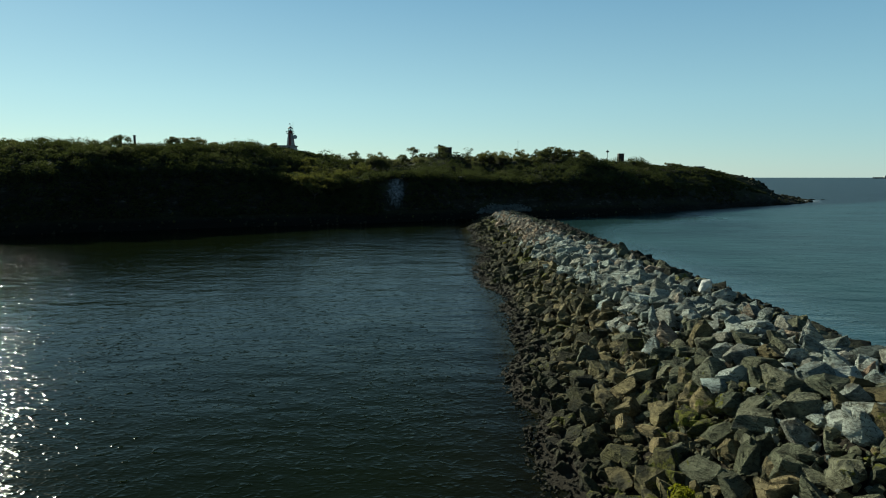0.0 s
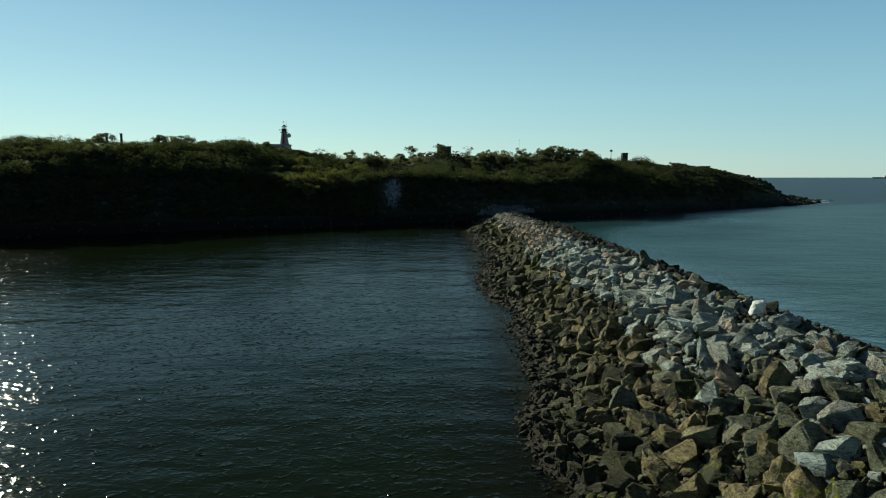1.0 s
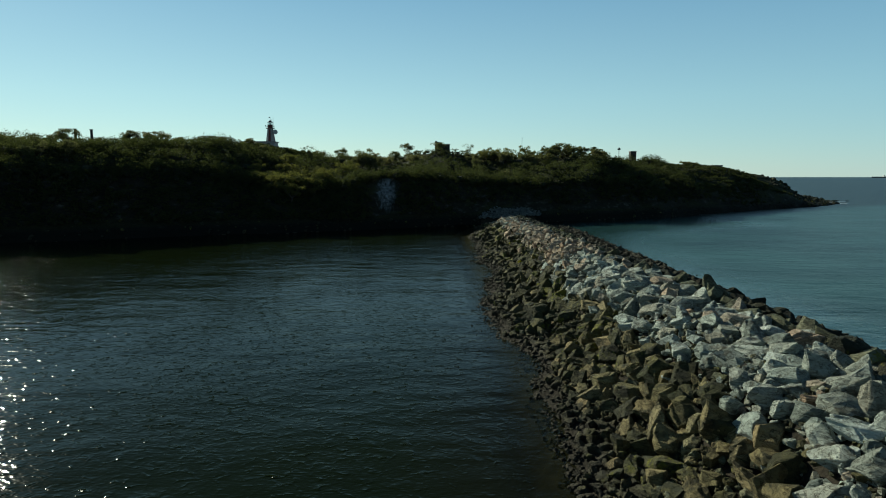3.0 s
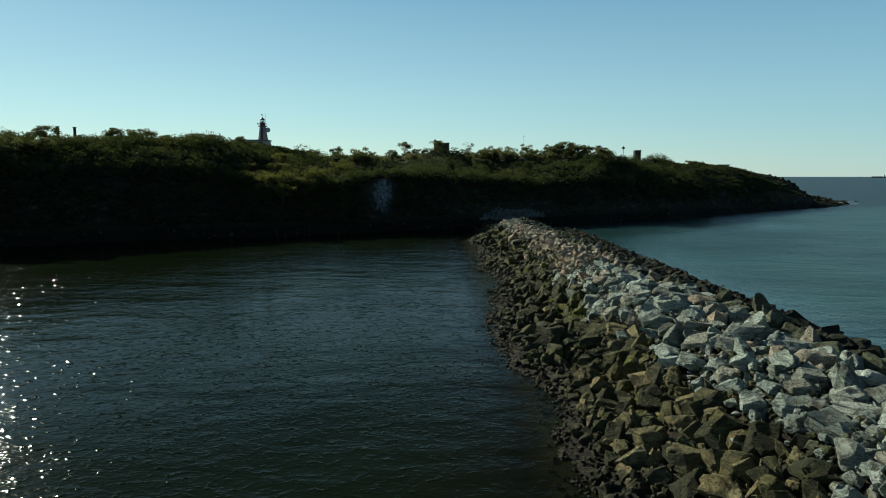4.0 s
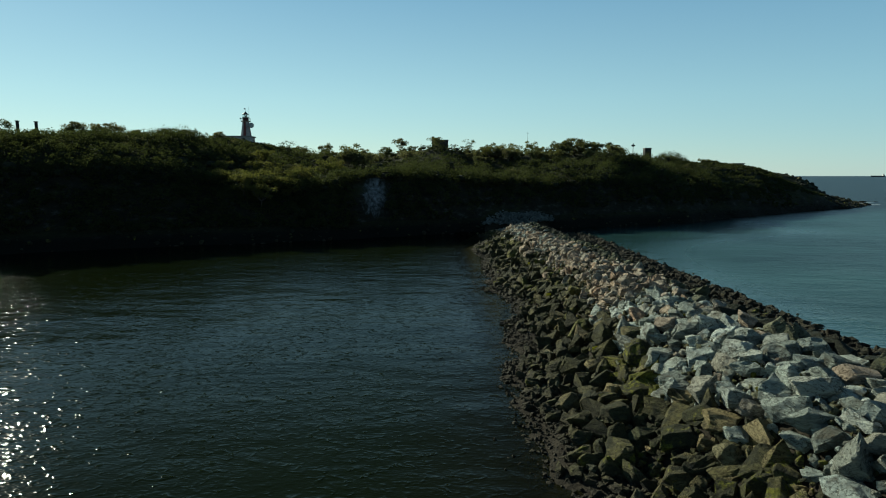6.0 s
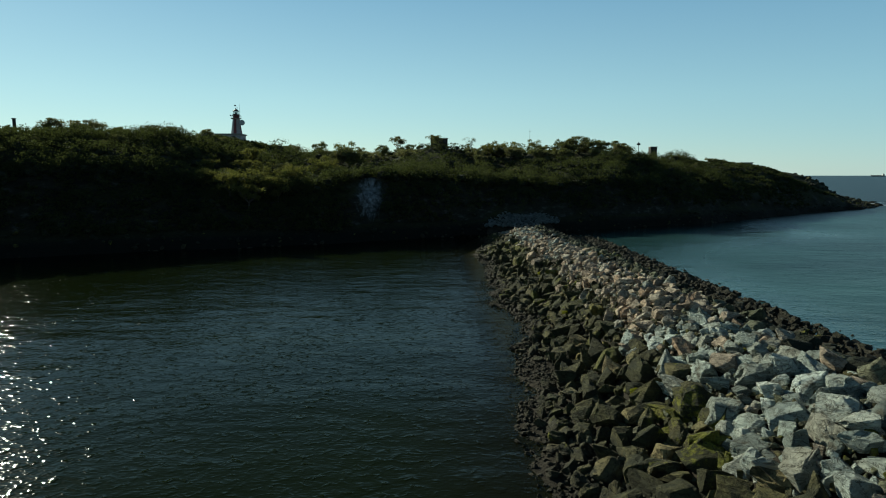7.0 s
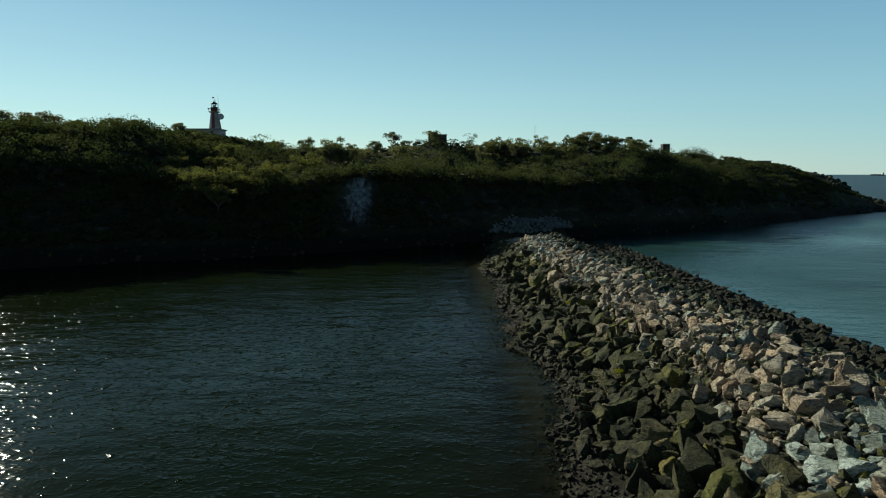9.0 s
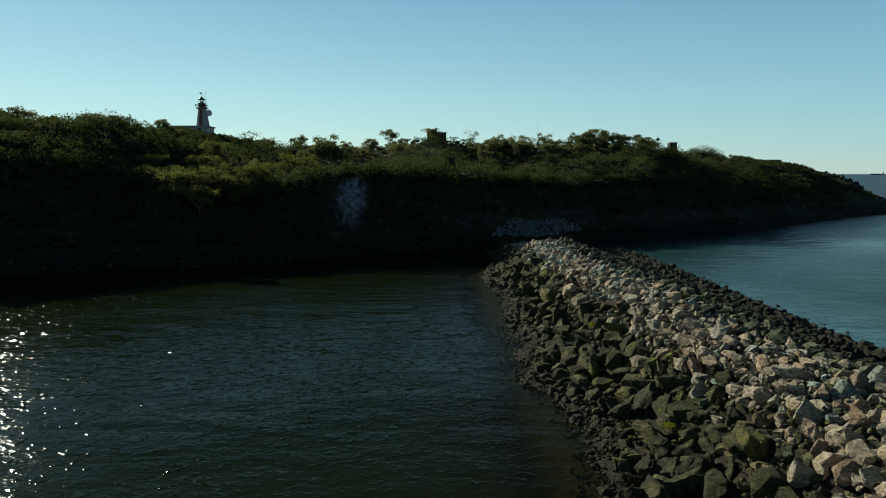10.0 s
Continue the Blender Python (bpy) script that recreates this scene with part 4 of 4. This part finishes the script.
lighthouse(LH).scale = (0.9, 0.9, 0.9)


def keeper_building(at):
    top = empty("keeper_building", at, "long low whitewashed building at the foot of the lighthouse", "building")
    box("wall", (13.6, 6.0, 3.0), (0, 0, -0.9), WHITE, top, 0.05)
    box("roof", (14.4, 6.8, 0.35), (0, 0, 0.78), CONCRETE, top, 0.06, label="flat weathered concrete roof slab")
    for x in (-5.0, -2.2, 0.6, 4.6):
        w = box("window", (1.0, 0.12, 0.7), (x, -3.03, -0.15), DARK_METAL, top, 0.02)
        box("sill", (1.2, 0.2, 0.08), (x, -3.06, -0.58), CONCRETE, w, 0.02)
    return top


keeper_building((LH.x - 4.8, LH.y + 0.4, LH.z - 0.6))


# ---- other things on the ridge ----
def pillar(x, y, h):
    p, _ = on_headland(x, y)
    top = empty("stone_pillar", p, "tall dark masonry pillar among the trees", "pillar", "stone pillars")
    box("shaft", (0.75, 0.75, h), (0, 0, h / 2 - 0.3), DARK_STONE, top, 0.05, taper=0.88)
    box("cap", (0.95, 0.95, 0.25), (0, 0, h - 0.2), DARK_STONE, top, 0.05)


pillar(-129.0, 240.0, 32.0 - on_headland(-129.0, 240.0)[0].z)
pillar(-123.6, 240.5, 31.8 - on_headland(-123.6, 240.5)[0].z)


def ruin(x, y):
    p, _ = on_headland(x, y)
    top = empty("stone_house", (x, y, p.z), "dark masonry house with a taller end block", "house")
    h = 31.6 - p.z
    box("block", (2.7, 4.0, h + 1), (-0.6, 0, (h - 1) / 2), DARK_STONE, top, 0.06)
    box("parapet", (1.2, 4.2, 0.5), (-1.4, 0, h + 0.2), DARK_STONE, top, 0.05)
    box("wing", (4.5, 3.8, h - 0.4), (2.98, 0, (h - 1.8) / 2 - 0.1), DARK_STONE, top, 0.06)
    box("wing_roof", (4.7, 4.2, 0.25), (3.12, 0, h - 1.05), CONCRETE, top, 0.05)
    for x, z in ((-0.5, h - 1.3), (2.2, h - 2.2), (4.2, h - 2.2)):
        box("window", (0.8, 0.2, 0.9), (x, -2.0, z), DARK_METAL, top, 0.02)


ruin(-0.6, 320.0)


def watch_tower(x, y):
    p, _ = on_headland(x, y)
    top = empty("watch_tower", (x, y, p.z), "small square dark concrete watch tower on the ridge", "tower")
    h = 28.4 - p.z
    box("body", (3.1, 3.1, h + 1), (0, 0, (h - 1) / 2), DARK_STONE, top, 0.06)
    box("roof", (3.4, 3.4, 0.3), (0, 0, h), CONCRETE, top, 0.05)
    box("window", (1.5, 0.15, 1.0), (0.2, -1.56, h - 1.1), DARK_METAL, top, 0.02)


watch_tower(104.3, 351.0)


def aerial_mast(x, y, z):
    p, _ = on_headland(x, y)
    top = empty("aerial_mast", p, "thin grey aerial mast rising from the trees", "mast")
    tube("pole", (0, 0, -0.5), (0, 0, z - p.z), 0.06, 0.035, DARK_METAL, top, 8)
    tube("crossbar", (-0.5, 0, z - p.z - 0.7), (0.5, 0, z - p.z - 0.7), 0.035, 0.035, DARK_METAL, top, 6)


aerial_mast(40.5, 324.0, 34.6)


def signal_post(x, y, z):
    p, _ = on_headland(x, y)
    h = z - p.z
    top = empty("signal_post", p, "slim dark post with a small round head", "post")
    tube("pole", (0, 0, -0.5), (0, 0, h - 0.9), 0.16, 0.12, DARK_METAL, top, 8)
    bm = bmesh.new()
    bmesh.ops.create_icosphere(bm, subdivisions=2, radius=0.75, matrix=Matrix.Translation((0, 0, h - 1.0)) @ Matrix.Diagonal((1.1, 0.6, 0.75, 1)))
    part("head", bm, DARK_METAL, top)
    box("arm", (2.0, 0.25, 0.22), (0, 0, h - 1.0), DARK_METAL, top, 0.03)
    box("finial", (0.3, 0.25, 0.7), (0, 0, h - 0.35), DARK_METAL, top, 0.03)


signal_post(92.8, 337.5, 30.1)


def bunker(x, y):
    p, _ = on_headland(x, y)
    p.z -= 0.9
    top = empty("bunker", p, "low dark concrete bunker at the ridge's edge", "bunker")
    box("wall", (5.5, 3.0, 2.8), (0, 0, 0.7), CONCRETE, top, 0.08)
    box("roof", (6.0, 3.4, 0.3), (0, 0, 2.2), DARK_STONE, top, 0.06)
    box("slot", (2.6, 0.2, 0.3), (0.3, -1.48, 1.6), DARK_METAL, top, 0.02)


bunker(153.5, 358.0)


# ---- the cape's rocks, foam and the far ship ----
def islet(x, y, s):
    v, f = SHAPES[3][int(veg.integers(28))]
    ob = mesh_object("sea_rock", v * np.array([s * 1.6, s, s * 0.55]), f, ROCK_LEE)
    ob.location = (x, y, 0.02 * s)
    ob.rotation_euler = (0, 0, veg.uniform(-0.5, 0.5))
    tagged(ob, "low dark wet sea rock off the point", "rock", "rocks off the point")


for x, y, s in ((234, 387, 2.6), (237, 385, 1.6), (241, 388, 1.5), (248, 387, 1.0), (230, 375, 2.2), (225, 363, 2.0), (218, 352, 1.6)):
    islet(x, y, s)


def ledge_height(x, y):
    p, _ = on_headland(x, y)
    return max(p.z, -0.3) - 0.2


ledge = empty("shore_boulders", (0, 0, 0), "dark boulders along the foot of the cliff", "boulders")
spots = []
for x in veg.uniform(-175, 229, 800):
    ys = shore_y(float(x))
    spots.append((float(x), ys + float(veg.normal(2.0, 2.4)), float(veg.uniform(0.25, 0.8))))
for x in veg.uniform(182, 231, 420):
    ys, yr = shore_y(float(x)), float(np.interp(x, *RIDGE_Y))
    spots.append((float(x), ys + float(veg.uniform(-0.05, 1.1)) * (yr - ys), float(veg.uniform(0.4, 1.3))))
joined_rocks("shore_rubble", np.array(spots), 1, 0.1, [ROCK_SLOPE, ROCK_LEE, ROCK_BLUE], lambda x, y, r: int(r.choice([0, 1, 2], p=[0.05, 0.95, 0.0])), ledge, veg, 0.5, ledge_height)


def foam(x, y, lx, ly, seed):
    """A ragged patch of broken water, a few millimetres over the sea."""
    bm = bmesh.new()
    n = 40
    ring = []
    for k in range(n):
        a = 2 * math.pi * k / n
        q = 1 + 0.9 * noise.noise(Vector((math.cos(a) * 2.2, math.sin(a) * 2.2, seed)))
        ring.append((math.cos(a) * lx * q, math.sin(a) * ly * q))
    lo = [bm.verts.new((a, b, 0.004)) for a, b in ring]
    hi = [bm.verts.new((a * 0.85, b * 0.85, 0.1)) for a, b in ring]
    bm.faces.new(hi)
    for k in range(n):
        bm.faces.new((lo[k], lo[(k + 1) % n], hi[(k + 1) % n], hi[k]))
    ob = part("foam", bm, FOAM)
    ob.location = (x, y, 0)
    tagged(ob, "white foam washing over rocks off the point", "foam", "foam patches")


foam(231, 374, 3.4, 1.6, 1.0)
foam(225, 356, 2.4, 1.0, 2.0)
foam(240, 380, 2.2, 0.8, 3.0)


def ship(x, y):
    top = empty("cargo_ship", (x, y, 0), "far dark cargo ship on the horizon", "ship")
    bm = bmesh.new()
    for z, l, w in ((-1, 37, 6), (2.5, 39, 7), (6.0, 41, 7.5)):
        for sx, sy in ((-l, -w * 0.8), (-l, w * 0.8), (l * 0.9, -w), (l * 0.9, w), (l, 0)):
            bm.verts.new((-sx, sy, z))
    bmesh.ops.convex_hull(bm, input=bm.verts[:])
    part("hull", bm, SHIP_HULL, top)
    box("superstructure", (9, 11, 8), (33, 0, 9.8), SHIP_WHITE, top, 0.2)
    box("funnel", (3, 3, 4), (35, 0, 15.5), SHIP_HULL, top, 0.2)
    for k in range(4):
        box("hatch", (11, 10, 1.6), (-27 + 14 * k, 0, 6.7), SHIP_HULL, top, 0.1)
    tube("mast", (-36, 0, 5.5), (-36, 0, 12), 0.5, 0.3, SHIP_HULL, top, 8)


ship(2565.0, 3500.0)
